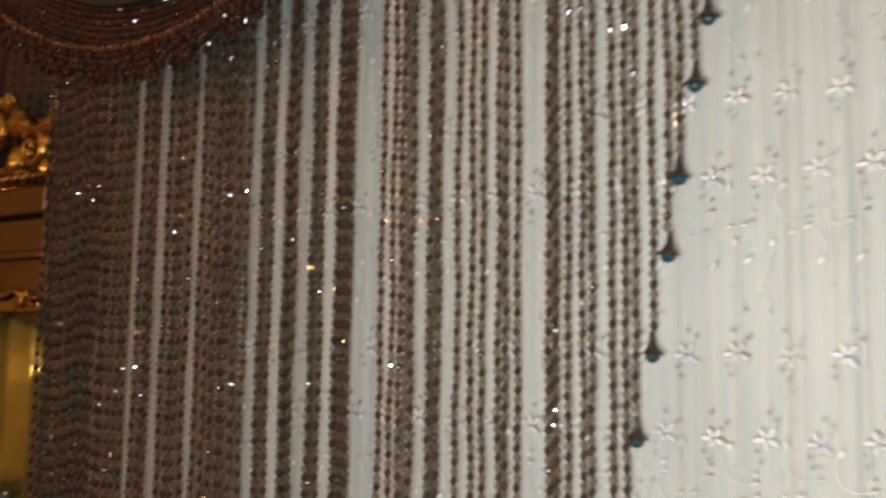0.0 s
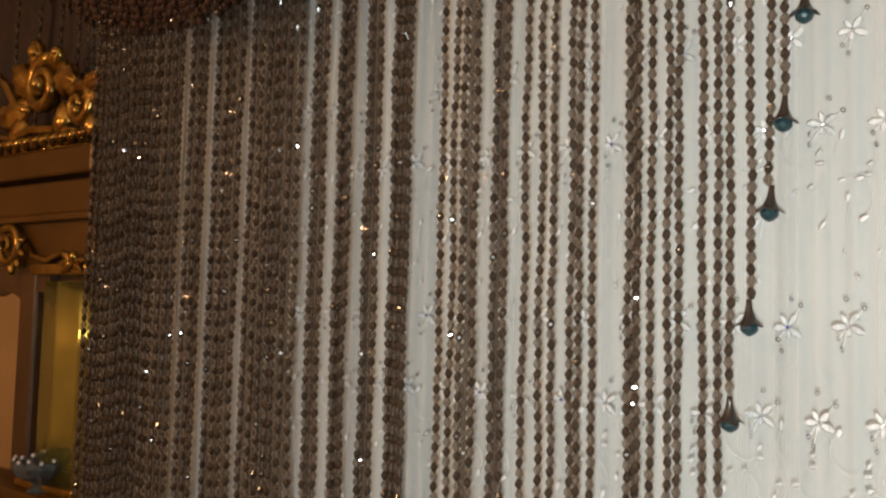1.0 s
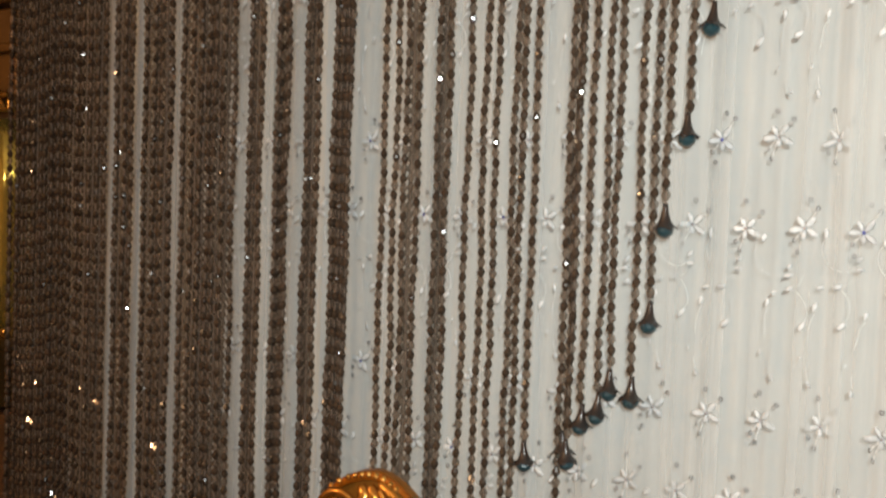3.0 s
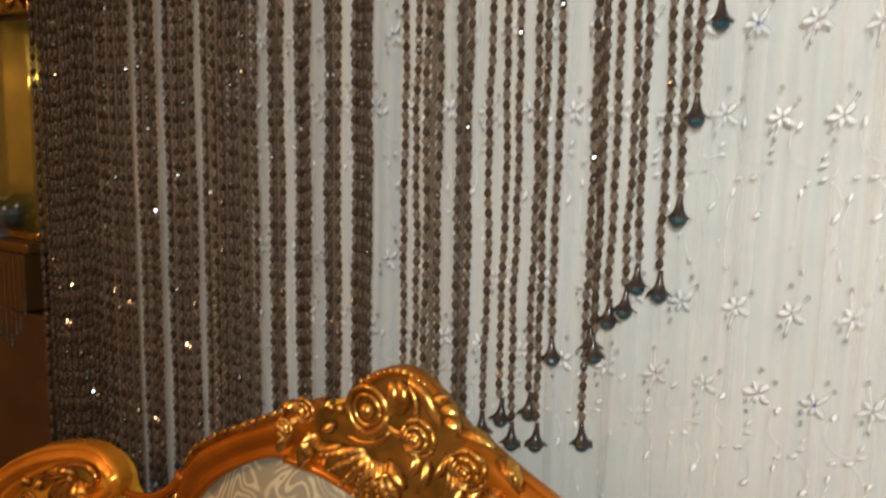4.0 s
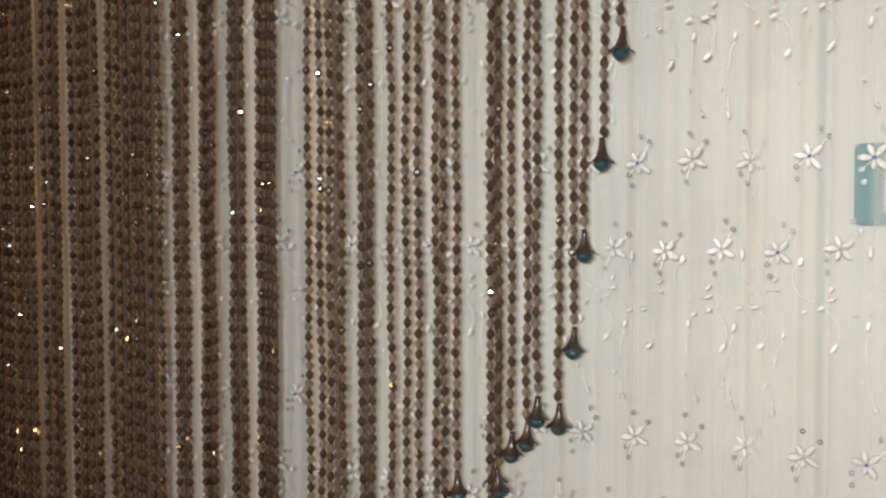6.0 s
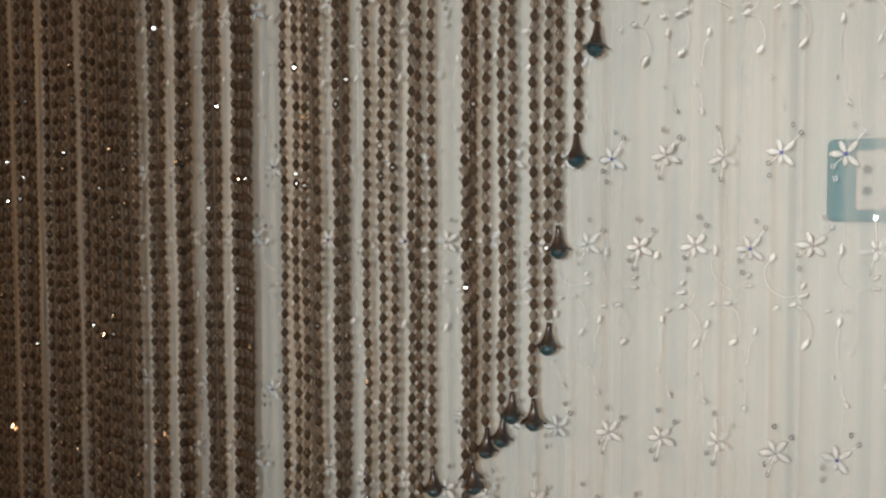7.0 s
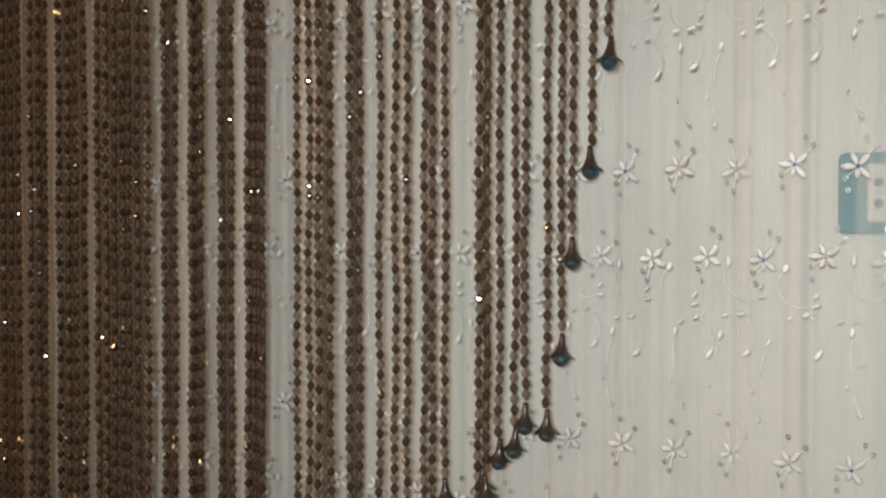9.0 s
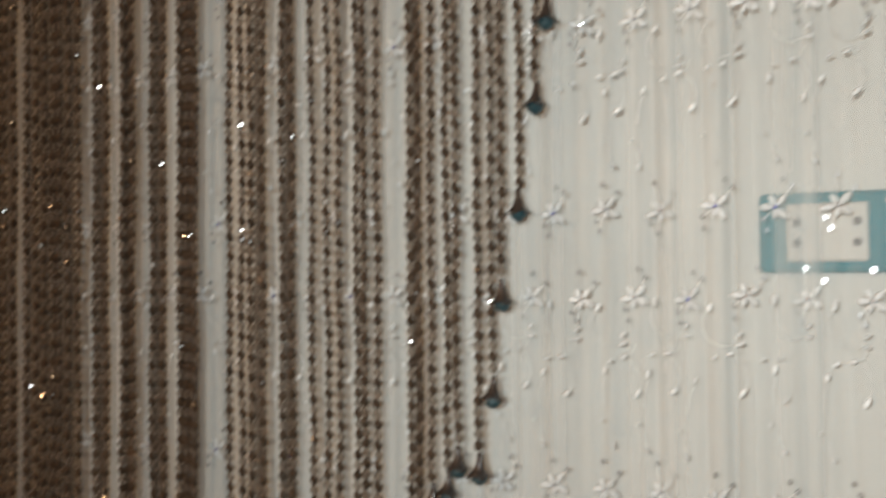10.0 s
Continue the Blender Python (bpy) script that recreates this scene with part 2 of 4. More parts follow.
def rose(x, y, z, r, mat, parent):
    """A carved rose: a bud with rings of cupped petals round it."""
    bud = part("carved_rose", ball(bmesh.new(), (x, y - r * 0.45, z), r * 0.24, 1.0, 8), mat, parent, "carved gold rose", True)
    for count, ring, size, depth in ((3, 0.30, 0.30, 0.42), (5, 0.56, 0.36, 0.25), (6, 0.84, 0.40, 0.05)):
        for i in range(count):
            a0 = 2 * math.pi * (i + 0.5 * (count % 2)) / count
            pts = []
            for k in range(7):
                a = a0 + (k / 6 - 0.5) * 2 * math.pi / count * 1.15
                pts.append((x + r * ring * math.cos(a), y - r * (depth + 0.12 * math.sin(math.pi * k / 6)), z + r * ring * math.sin(a)))
            part("rose_petal", tube(bmesh.new(), pts, [r * size * 0.34 * (0.55 + 0.45 * math.sin(math.pi * (k + 0.5) / 7)) for k in range(7)], 6, 1.5), mat, bud, "", True)
    return bud


def spiral(bm, x, y, z, r, turns, start, thick, hand=1, rise=0.0):
    """A carved volute in an upright plane."""
    n = int(18 * turns) + 2
    pts, rad = [], []
    for i in range(n):
        s = i / (n - 1)
        a = start + hand * 2 * math.pi * turns * s
        q = r * (1 - 0.8 * s)
        pts.append((x + q * math.cos(a), y - rise * s, z + q * math.sin(a)))
        rad.append(thick * (1 - 0.5 * s))
    return tube(bm, pts, rad, 8, 1.2)


# ---- the room ----
def slab(name, dims, mat, label, category):
    return tagged(part(name, box(bmesh.new(), *dims), mat), label, category, kind="structure")


slab("floor", (-2.6, 2.4, -3.6, 0.3, -0.1, 0.0), FLOOR, "brown carpeted floor of the room", "floor")
slab("ceiling", (-2.6, 2.4, -3.6, 0.3, 2.5, 2.6), CEILING, "plain pale painted ceiling", "ceiling")
slab("wall_north", (-2.4, 2.2, 0.13, 0.3, 0.0, 2.5), WALL, "cream painted wall behind the curtains", "wall")
slab("wall_south", (-2.4, 2.2, -3.6, -3.4, 0.0, 2.5), WARM_WALL, "warm painted wall at the room's far end", "wall")
slab("wall_west", (-2.6, -2.4, -3.6, 0.3, 0.0, 2.5), WARM_WALL, "warm painted side wall", "wall")
slab("wall_east", (2.2, 2.4, -3.6, 0.3, 0.0, 2.5), WALL, "cream painted side wall", "wall")


# ---- wall socket behind the voile ----
def wall_socket(x, z):
    bm = box(bmesh.new(), -0.068, 0.068, -0.012, 0.004, -0.043, 0.043, 0.006)
    thing = part("wall_socket", bm, TURQUOISE)
    thing.location = (x, 0.126, z)
    tagged(thing, "turquoise framed double wall socket behind the voile curtain", "socket")
    part("socket_plate", box(bmesh.new(), -0.040, 0.040, -0.016, -0.008, -0.031, 0.031, 0.003), WHITE_PLASTIC, thing, "white plastic centre plate")
    for px in (-0.029, 0.029):
        for pz in (-0.011, 0.011):
            bm = bmesh.new()
            bmesh.ops.create_cone(bm, cap_ends=True, segments=12, radius1=0.0045, radius2=0.0045, depth=0.003, matrix=pose(px, -0.0162, pz, 90))
            part("socket_hole", bm, HOLE, thing, "dark round pin hole")
    return thing


wall_socket(0.283, 1.359)


# ---- white voile curtain ----
VOILE_X0, VOILE_X1, VOILE_TOP = -1.18, 0.95, 2.2


def voile_y(x, z=1.3):
    """The depth of the gathered voile at a place along the wall."""
    lazy = 0.0060 * noise.noise(Vector((x * 20, z * 0.35, 3.0)))
    fold = 0.0090 * noise.noise(Vector((x * 48, z * 0.5, 7.1))) + 0.0038 * noise.noise(Vector((x * 105, z * 0.8, 1.7)))
    return 0.035 + lazy + fold


def voile():
    nx, nz = 640, 16
    xs = np.linspace(VOILE_X0, VOILE_X1, nx)
    zs = np.linspace(0.02, VOILE_TOP, nz)
    verts = [(float(x), voile_y(float(x), float(z)), float(z)) for z in zs for x in xs]
    faces = [(j * nx + i, j * nx + i + 1, (j + 1) * nx + i + 1, (j + 1) * nx + i) for j in range(nz - 1) for i in range(nx - 1)]
    data = bpy.data.meshes.new("voile_curtain")
    data.from_pydata(verts, [], faces)
    data.polygons.foreach_set("use_smooth", [True] * len(data.polygons))
    data.materials.append(SHEER)
    return tagged(new("voile_curtain", data), "gathered white voile curtain embroidered with small flowers", "curtain")


curtain = voile()


def petal(bm, angle, length, width, start=0.0022):
    """A padded satin petal lying on the cloth."""
    ca, sa = math.cos(angle), math.sin(angle)
    loops = []
    for i in range(6):
        s = i / 5
        w = width * 0.5 * math.sin(math.pi * (0.12 + 0.82 * s)) ** 0.8 * (0.7 + 0.3 * s)
        loops.append([(ca * (start + length * s) - sa * w * math.cos(a), -0.0006 * math.sin(a) * (0.5 + math.sin(math.pi * s)), sa * (start + length * s) + ca * w * math.cos(a)) for a in (2 * math.pi * k / 6 for k in range(6))])
    return rings(bm, loops)


def flower_meshes(seed):
    rnd = random.Random(seed)
    petals, stems, places = bmesh.new(), bmesh.new(), []
    for deg, size in ((183, 1.0), (50, 1.0), (-38, 1.0), (118, 0.8), (-98, 0.72)):
        petal(petals, radians(deg + rnd.uniform(-7, 7)), 0.0132 * size * rnd.uniform(0.85, 1.1), 0.0094 * size * rnd.uniform(0.85, 1.1))
    for deg, far in ((82, 0.028), (50, 0.025), (226, 0.0165), (251, 0.024)):
        a, far = radians(deg + rnd.uniform(-8, 8)), far * rnd.uniform(0.92, 1.08)
        if rnd.random() < 0.8:
            tube(stems, [(0.004 * math.cos(a), -0.0004, 0.004 * math.sin(a)), (far * math.cos(a), -0.0004, far * math.sin(a))], 0.00035, 4)
        x, z = far * math.cos(a), far * math.sin(a)
        tilt = rnd.uniform(0.5, 1.0)
        places.append((x, z, tilt))
    # one flower pattern in five has its stone coloured as a blue glint
    stone = bmesh.new()
    bmesh.ops.create_icosphere(stone, subdivisions=1, radius=0.0018)
    return (mesh_of(petals, "satin_flower", SATIN, True), mesh_of(stems, "flower_stem", THREAD), places, mesh_of(stone, "rhinestone", GLINT_RHINE if seed == 3 else RHINE))


def sequin_mesh():
    bm = bmesh.new()
    loops = []
    for r, y in ((0.0027, -0.0008), (0.0027, -0.0020), (0.0015, -0.0020), (0.0015, -0.0008), (0.0027, -0.0008)):
        loops.append([(r * math.cos(b), y, r * math.sin(b)) for b in (2 * math.pi * k / 8 for k in range(8))])
    return mesh_of(rings(bm, loops, cap=False), "sequin", SEQUIN)


SEQUIN_MESH = sequin_mesh()


def vine_meshes(seed):
    """The embroidered sprigs under a flower: a hook, a round curl and a hanging tendril."""
    rnd = random.Random(seed)
    done = []

    def sprig(stems, buds):
        bm = bmesh.new()
        for points in stems:
            jog = rnd.uniform(-0.001, 0.001)
            line = along([(x + jog + rnd.uniform(-0.0006, 0.0006), z + rnd.uniform(-0.0008, 0.0008)) for x, z in points], 4 * len(points))
            tube(bm, [(p.x, -0.0004, p.y) for p in line], 0.00032, 5)
        for x, z, deg, size in buds:
            sub = bmesh.new()
            petal(sub, radians(deg + rnd.uniform(-22, 22)), 0.0088 * size * rnd.uniform(0.8, 1.15), 0.0058 * size * rnd.uniform(0.8, 1.15), -0.003)
            bmesh.ops.translate(sub, vec=(x, -0.0006, z), verts=sub.verts)
            data = bpy.data.meshes.new("bud")
            sub.to_mesh(data)
            sub.free()
            bm.from_mesh(data)
            bpy.data.meshes.remove(data)
        done.append(mesh_of(bm, "vine_sprig", SATIN, True))

    sprig([[(0.021, -0.013), (0.017, -0.020), (0.0165, -0.031), (0.021, -0.040), (0.028, -0.046), (0.036, -0.049), (0.045, -0.047)]],
          [(0.022, -0.011, 62, 1.15), (0.051, -0.037, 42, 1.0), (0.050, -0.047, 20, 0.95)])
    sprig([[(-0.018, -0.061), (-0.010, -0.066), (-0.005, -0.074), (-0.003, -0.083), (-0.004, -0.090), (-0.008, -0.097)], [(-0.006, -0.049), (-0.009, -0.056), (-0.013, -0.060)]],
          [(-0.020, -0.061, 8, 1.0), (-0.035, -0.064, 25, 0.8), (-0.008, -0.098, 232, 1.15)])
    sprig([[(0.014, -0.086), (0.0105, -0.093), (0.009, -0.102), (0.0085, -0.115)], [(0.010, -0.142), (0.011, -0.150), (0.013, -0.158)]],
          [(0.0135, -0.081, 82, 1.0), (0.012, -0.159, 300, 0.85), (0.003, -0.133, 250, 0.6)])
    return done


FLOWERS = [flower_meshes(s) for s in range(5)]
VINES = [vine_meshes(s) for s in range(4)]


def embroider():
    rnd = random.Random(11)
    for k in range(-3, 3):
        low = 1.292 + 0.2965 * k
        for z, shift in ((low, 0.0388), (low + 0.093, 0.0100)):
            for i in range(-14, 9):
                x = shift - 0.0005 + 0.0574 * i + rnd.uniform(-0.0015, 0.0015) + 0.004 * k
                zz = z + rnd.uniform(-0.003, 0.003)
                if not -0.72 < x < 0.46:
                    continue
                at = pose(x, voile_y(x, zz) - 0.0009, zz, 0, rnd.uniform(-12, 12), 0)
                meshes = FLOWERS[rnd.randrange(5)]
                bloom = piece("satin_flower", meshes[0], curtain, at)
                piece("flower_stem", meshes[1], bloom, pose(0, 0, 0))
                for sx, sz, wide in meshes[2]:
                    piece("sequin", SEQUIN_MESH, bloom, pose(sx, 0, sz) @ Matrix.Diagonal((wide, 1, 1, 1)))
                piece("rhinestone", meshes[3], bloom, pose(0, -0.002, 0))
                if z == low:
                    for sprig in VINES[rnd.randrange(4)]:
                        piece("vine_sprig", sprig, curtain, pose(x + rnd.uniform(-0.004, 0.004), voile_y(x, zz - 0.05) - 0.0022, zz + rnd.uniform(-0.004, 0.004), 0, rnd.uniform(-8, 8), 0))


embroider()

# ---- strands of beads ----
PAIR, TOP = 0.024, 2.14
DROP_TOP = 0.027


def bead_bm(bm, radius, half, x=0.0, y=0.0, z=0.0, turn=0.0, seg=8):
    loops = []
    for r, h in ((0.42, -1.0), (1.0, -0.2), (1.0, 0.2), (0.42, 1.0)):
        loops.append([(x + radius * r * math.cos(a), y + radius * r * math.sin(a), z + half * h) for a in (turn + 2 * math.pi * i / seg for i in range(seg))])
    return rings(bm, loops)


DARK_BEAD = mesh_of(bead_bm(bmesh.new(), 0.0047, 0.0061), "dark_bead", DARK)
CLEAR_BEAD = mesh_of(bead_bm(bmesh.new(), 0.0051, 0.0061), "clear_bead", CLEAR)


def drop_meshes():
    # a trumpet whose hem opens into five pointed petals that curl outwards
    shape = [(0.0027, 0.027), (0.0030, 0.022), (0.0037, 0.017), (0.0048, 0.0125), (0.0063, 0.0085), (0.0082, 0.0050), (0.0108, 0.0022), (0.0132, 0.0002), (0.0112, 0.0006), (0.0080, 0.0030)]
    loops = []
    for r, z in shape:
        open_ = max(0.0, 1 - z / 0.009)
        loops.append([(r * (1 + open_ * (0.26 * tip - 0.08)) * math.cos(a), r * (1 + open_ * (0.26 * tip - 0.08)) * math.sin(a), z + open_ * (0.0022 - 0.0030 * tip)) for a, tip in ((2 * math.pi * i / 40, (0.5 + 0.5 * math.cos(2 * math.pi * i / 8)) ** 1.8) for i in range(40))])
    bell = rings(bmesh.new(), loops)
    heart = lathe(bmesh.new(), [(0.0060, 0.004), (0.0086, 0.0002), (0.0092, -0.0022), (0.0078, -0.0052), (0.0046, -0.0080), (0.0008, -0.0096)], 12)
    return mesh_of(bell, "bell", BELL, True), mesh_of(heart, "heart", HEART)


BELL_MESH, HEART_MESH = drop_meshes()


def joined(items, radius, name, mat, parent):
    """Beads that are too many to be told apart, in one mesh."""
    seg, verts, faces = 8, [], []
    shape = [(0.42, -1.0), (1.0, -0.2), (1.0, 0.2), (0.42, 1.0)]
    for x, y, z, turn in items:
        b = len(verts)
        tip, roll = 0.16 * math.sin(turn * 91.7 + z * 700), 0.16 * math.sin(turn * 57.3 + z * 900)
        for r, h in shape:
            for i in range(seg):
                a = turn + 2 * math.pi * i / seg
                px, py, pz = radius * r * math.cos(a), radius * r * math.sin(a), 0.0062 * h
                verts.append((x + px + pz * tip, y + py + pz * roll, z + pz - px * tip - py * roll))
        for k in range(3):
            faces += [(b + k * seg + i, b + k * seg + (i + 1) % seg, b + (k + 1) * seg + (i + 1) % seg, b + (k + 1) * seg + i) for i in range(seg)]
        faces += [tuple(b + i for i in reversed(range(seg))), tuple(b + 3 * seg + i for i in range(seg))]
    data = bpy.data.meshes.new(name)
    data.from_pydata(verts, [], faces)
    data.materials.append(mat)
    ob = new(name, data)
    ob.parent = parent
    return tagged(ob, kind="stuff")


def strand(x, y, end, phase, single, rnd, top=TOP, plain=False):
    """One hanging strand: thread, beads by turns dark and clear (plain: clear alone), and the flower drop."""
    lean, sway, wave = rnd.uniform(-0.002, 0.002), rnd.uniform(0.0005, 0.0016), rnd.uniform(0, 6)

    def middle(z):
        return x + lean * (TOP - z) * 0.6 + sway * math.sin(z * 19 + wave) + 0.0007 * math.sin(z * 58 + wave * 3)

    zs = np.linspace(top, end + 0.02, 18)
    bm = tube(bmesh.new(), [(middle(z), y, z) for z in zs], 0.0006, 5)
    thing = part("bead_strand", bm, CORD)
    tagged(thing, "strand of clear grey-brown beads behind the smoky ones" if plain else "strand of smoky brown and clear beads ending in a dark flower", "bead strand", "strands of the bead curtain")
    z, dark, lists = end + DROP_TOP + 0.006, phase > 0.5, ([], [])
    z += (phase % 0.5) * 0.006
    while z < top:
        turn = rnd.uniform(0, 0.8)
        if single:
            piece("bead", DARK_BEAD if dark else CLEAR_BEAD, thing, pose(middle(z) + rnd.uniform(-0.0006, 0.0006), y, z, rnd.uniform(-9, 9), rnd.uniform(-9, 9), math.degrees(turn)))
        else:
            lists[0 if dark and not plain else 1].append((middle(z) + rnd.uniform(-0.0006, 0.0006), y, z, turn))
        z += PAIR / 2 + rnd.uniform(-0.0002, 0.0002)
        dark = not dark
    if not single:
        if lists[0]:
            joined(lists[0], 0.0048, "dark_bead_run", DARK, thing)
        joined(lists[1], 0.0055, "clear_bead_run", CLEAR, thing)
    bell = piece("flower_drop", BELL_MESH, thing, pose(middle(end), y, end, rnd.uniform(-4, 4), rnd.uniform(-5, 5), rnd.uniform(0, 72)))
    tagged(bell, "blackish trumpet flower drop")
    piece("drop_heart", HEART_MESH, bell, pose(0, 0, 0))
    return thing


# place along the curtain and height of the flower drop
EDGE = [(0.062, 1.868), (0.049, 1.772), (0.035, 1.694), (0.017, 1.586), (0.0, 1.498), (-0.018, 1.383), (-0.038, 1.286), (-0.053, 1.180), (-0.068, 1.096), (-0.092, 1.102),
        (-0.107, 1.072), (-0.124, 1.058), (-0.139, 1.016), (-0.152, 0.907), (-0.195, 1.004), (-0.210, 0.896), (-0.223, 0.930), (-0.246, 0.888), (-0.259, 0.917), (-0.284, 0.893)]
INNER = [-0.311, -0.327, -0.355, -0.372, -0.388, -0.405, -0.460, -0.468, -0.475, -0.485, -0.515, -0.532, -0.565, -0.584, -0.614, -0.632, -0.666, -0.684, -0.699,
         -0.713, -0.729, -0.745, -0.766, -0.790, -0.808, -0.826, -0.845, -0.873, -0.891, -0.908, -0.934, -0.954, -0.972]


def row_shift(x):
    """Rows of dark beads run on from strand to strand in slow waves."""
    return 0.020 * noise.noise(Vector((x * 11, 0.3, 0.0))) + 0.007 * noise.noise(Vector((x * 31, 1.3, 0.0)))


def hang_strands():
    rnd = random.Random(5)
    for n, (x, end) in enumerate(EDGE):
        strand(x, (-0.004, 0.003, 0.0)[n % 3], end, rnd.random(), True, rnd)
    level = 0.86
    for n, x in enumerate(INNER + [-0.988 - 0.0152 * i for i in range(13)]):
        level = max(0.60, level - rnd.uniform(0.0, 0.012)) if x > -0.55 else 0.624
        aligned = x < -0.50 or -0.49 < x < -0.45
        end = level if not aligned else round(level / PAIR) * PAIR + row_shift(x) + rnd.uniform(-0.0015, 0.0015)
        strand(x, (-0.0015, 0.0015, 0.0)[n % 3], end, 0.2 if aligned else rnd.random(), x > -0.68, rnd)
    strand(-0.147, 0.008, 1.022, 0.7, True, rnd)
    # a second layer, offset sideways to line up from the camera, fills the dense side but for the narrow gaps that let
    # the voile show
    for a, b in zip(INNER, INNER[1:]):
        if a - b < 0.0225 and not -0.40 < a < -0.37:
            for share in (0.3, 0.7) if -0.64 < a < -0.50 else (0.5,):
                x = a + (b - a) * share
                x -= 0.0112 * (0.285 - x)
                strand(x, 0.0105, round((0.624 if x < -0.42 else 0.86) / PAIR) * PAIR + row_shift(x), 0.2, False, rnd, plain=not (-0.60 < a < -0.55 or -0.49 < a < -0.45))
    for i in range(12):
        x = -0.996 - 0.0152 * i
        strand(x, 0.012, 0.624 + row_shift(x), 0.2, False, rnd, plain=i % 2 == 0)
    # strands that hang behind the top of the mirror frame
    for x in (-1.206, -1.222, -1.238, -1.254, -1.270, -1.287, -1.302, -1.318, -1.334, -1.352, -1.385, -1.447, -1.53, -1.62):
        strand(x, 0.088, 1.70 + rnd.uniform(-0.01, 0.01), rnd.random(), False, rnd)


def brown_drape():
    """A gathered dark drape on the wall above the mirror."""
    xs = np.linspace(-2.25, -1.37, 120)
    loops = []
    for x in xs:
        y = 0.112 + 0.007 * math.sin(x * 115) + 0.004 * math.sin(x * 53 + 1)
        loops.append([(float(x), y, 1.60), (float(x), y, 2.45), (float(x), y + 0.003, 2.45), (float(x), y + 0.003, 1.60)])
    return tagged(part("brown_drape", rings(bmesh.new(), loops), WINE_CLOTH, None, "", True), "gathered dark wine-brown drape on the wall above the mirror", "drape")


brown_drape()
hang_strands()
tagged(part("curtain_rail", box(bmesh.new(), -1.9, 1.0, -0.02, 0.11, 2.14, 2.2, 0.004), CORNICE), "wooden curtain rail under the ceiling", "curtain rail", kind="structure")
for rx in (-1.4, 0.0, 0.9):
    tagged(part("rail_bracket", box(bmesh.new(), rx - 0.02, rx + 0.02, 0.03, 0.135, 2.198, 2.26, 0.004), CORNICE), "wooden bracket that holds the curtain rail to the wall", "bracket", kind="structure")


# ---- dark pelmet and beaded swag ----
def scallop(x):
    return min(2.13, 1.950 + 1.1 * (x + 0.86) ** 2)


def garland_z(x):
    return 1.872 + 0.85 * (x + 0.86) ** 2


def pelmet():
    xs = np.linspace(-1.42, -0.48, 40)
    loops = [[(x, -0.062, scallop(x)), (x, -0.062, 2.2), (x, -0.045, 2.2), (x, -0.045, scallop(x))] for x in xs]
    thing = part("pelmet", rings(bmesh.new(), loops), PELMET)
    for x in (-1.3, -0.6):
        part("pelmet_hook", box(bmesh.new(), x - 0.01, x + 0.01, -0.046, -0.018, 2.15, 2.18), CORNICE, thing)
    return tagged(thing, "black velvet pelmet with a scalloped lower edge", "pelmet")


def swag():
    rnd = random.Random(8)
    thing = empty("beaded_swag", (-0.88, -0.06, 1.892), "curved swag of amber beads with a wine-brown bead fringe", "swag")
    base = Matrix.Translation((0.88, 0.06, -1.892))
    garland, net, fringe = bmesh.new(), [], []
    x = -1.33
    while x < -0.52:
        z = garland_z(x)
        bead_bm(garland, rnd.uniform(0.0042, 0.0062), rnd.uniform(0.0040, 0.0062), x, -0.072 + rnd.uniform(-0.002, 0.002), z + rnd.uniform(-0.0022, 0.0022), rnd.random())
        slope = 1.7 * (x + 0.88)
        x += 0.0125 / math.sqrt(1 + slope * slope)
    x = -1.32
    while x < -0.53:
        z = garland_z(x) - 0.010
        for k in range(rnd.randrange(3, 6)):
            fringe.append((x + rnd.uniform(-0.001, 0.001), -0.066 + rnd.uniform(-0.006, 0.006), z - 0.0115 * k, rnd.random()))
        z = garland_z(x) + 0.008
        while z < scallop(x) + 0.01:
            net.append((x, -0.04, z, rnd.random()))
            z += 0.0122
        x += 0.0105
    bmesh.ops.transform(garland, matrix=base, verts=garland.verts)
    part("garland", garland, AMBER, thing, "string of glinting amber beads")
    joined([(a + 0.88, b + 0.06, c - 1.892, d) for a, b, c, d in fringe], 0.0052, "fringe", WINE, thing)
    joined([(a + 0.88, b + 0.06, c - 1.892, d) for a, b, c, d in net], 0.0050, "bead_net", WINE, thing)
    return thing


pelmet()
swag()


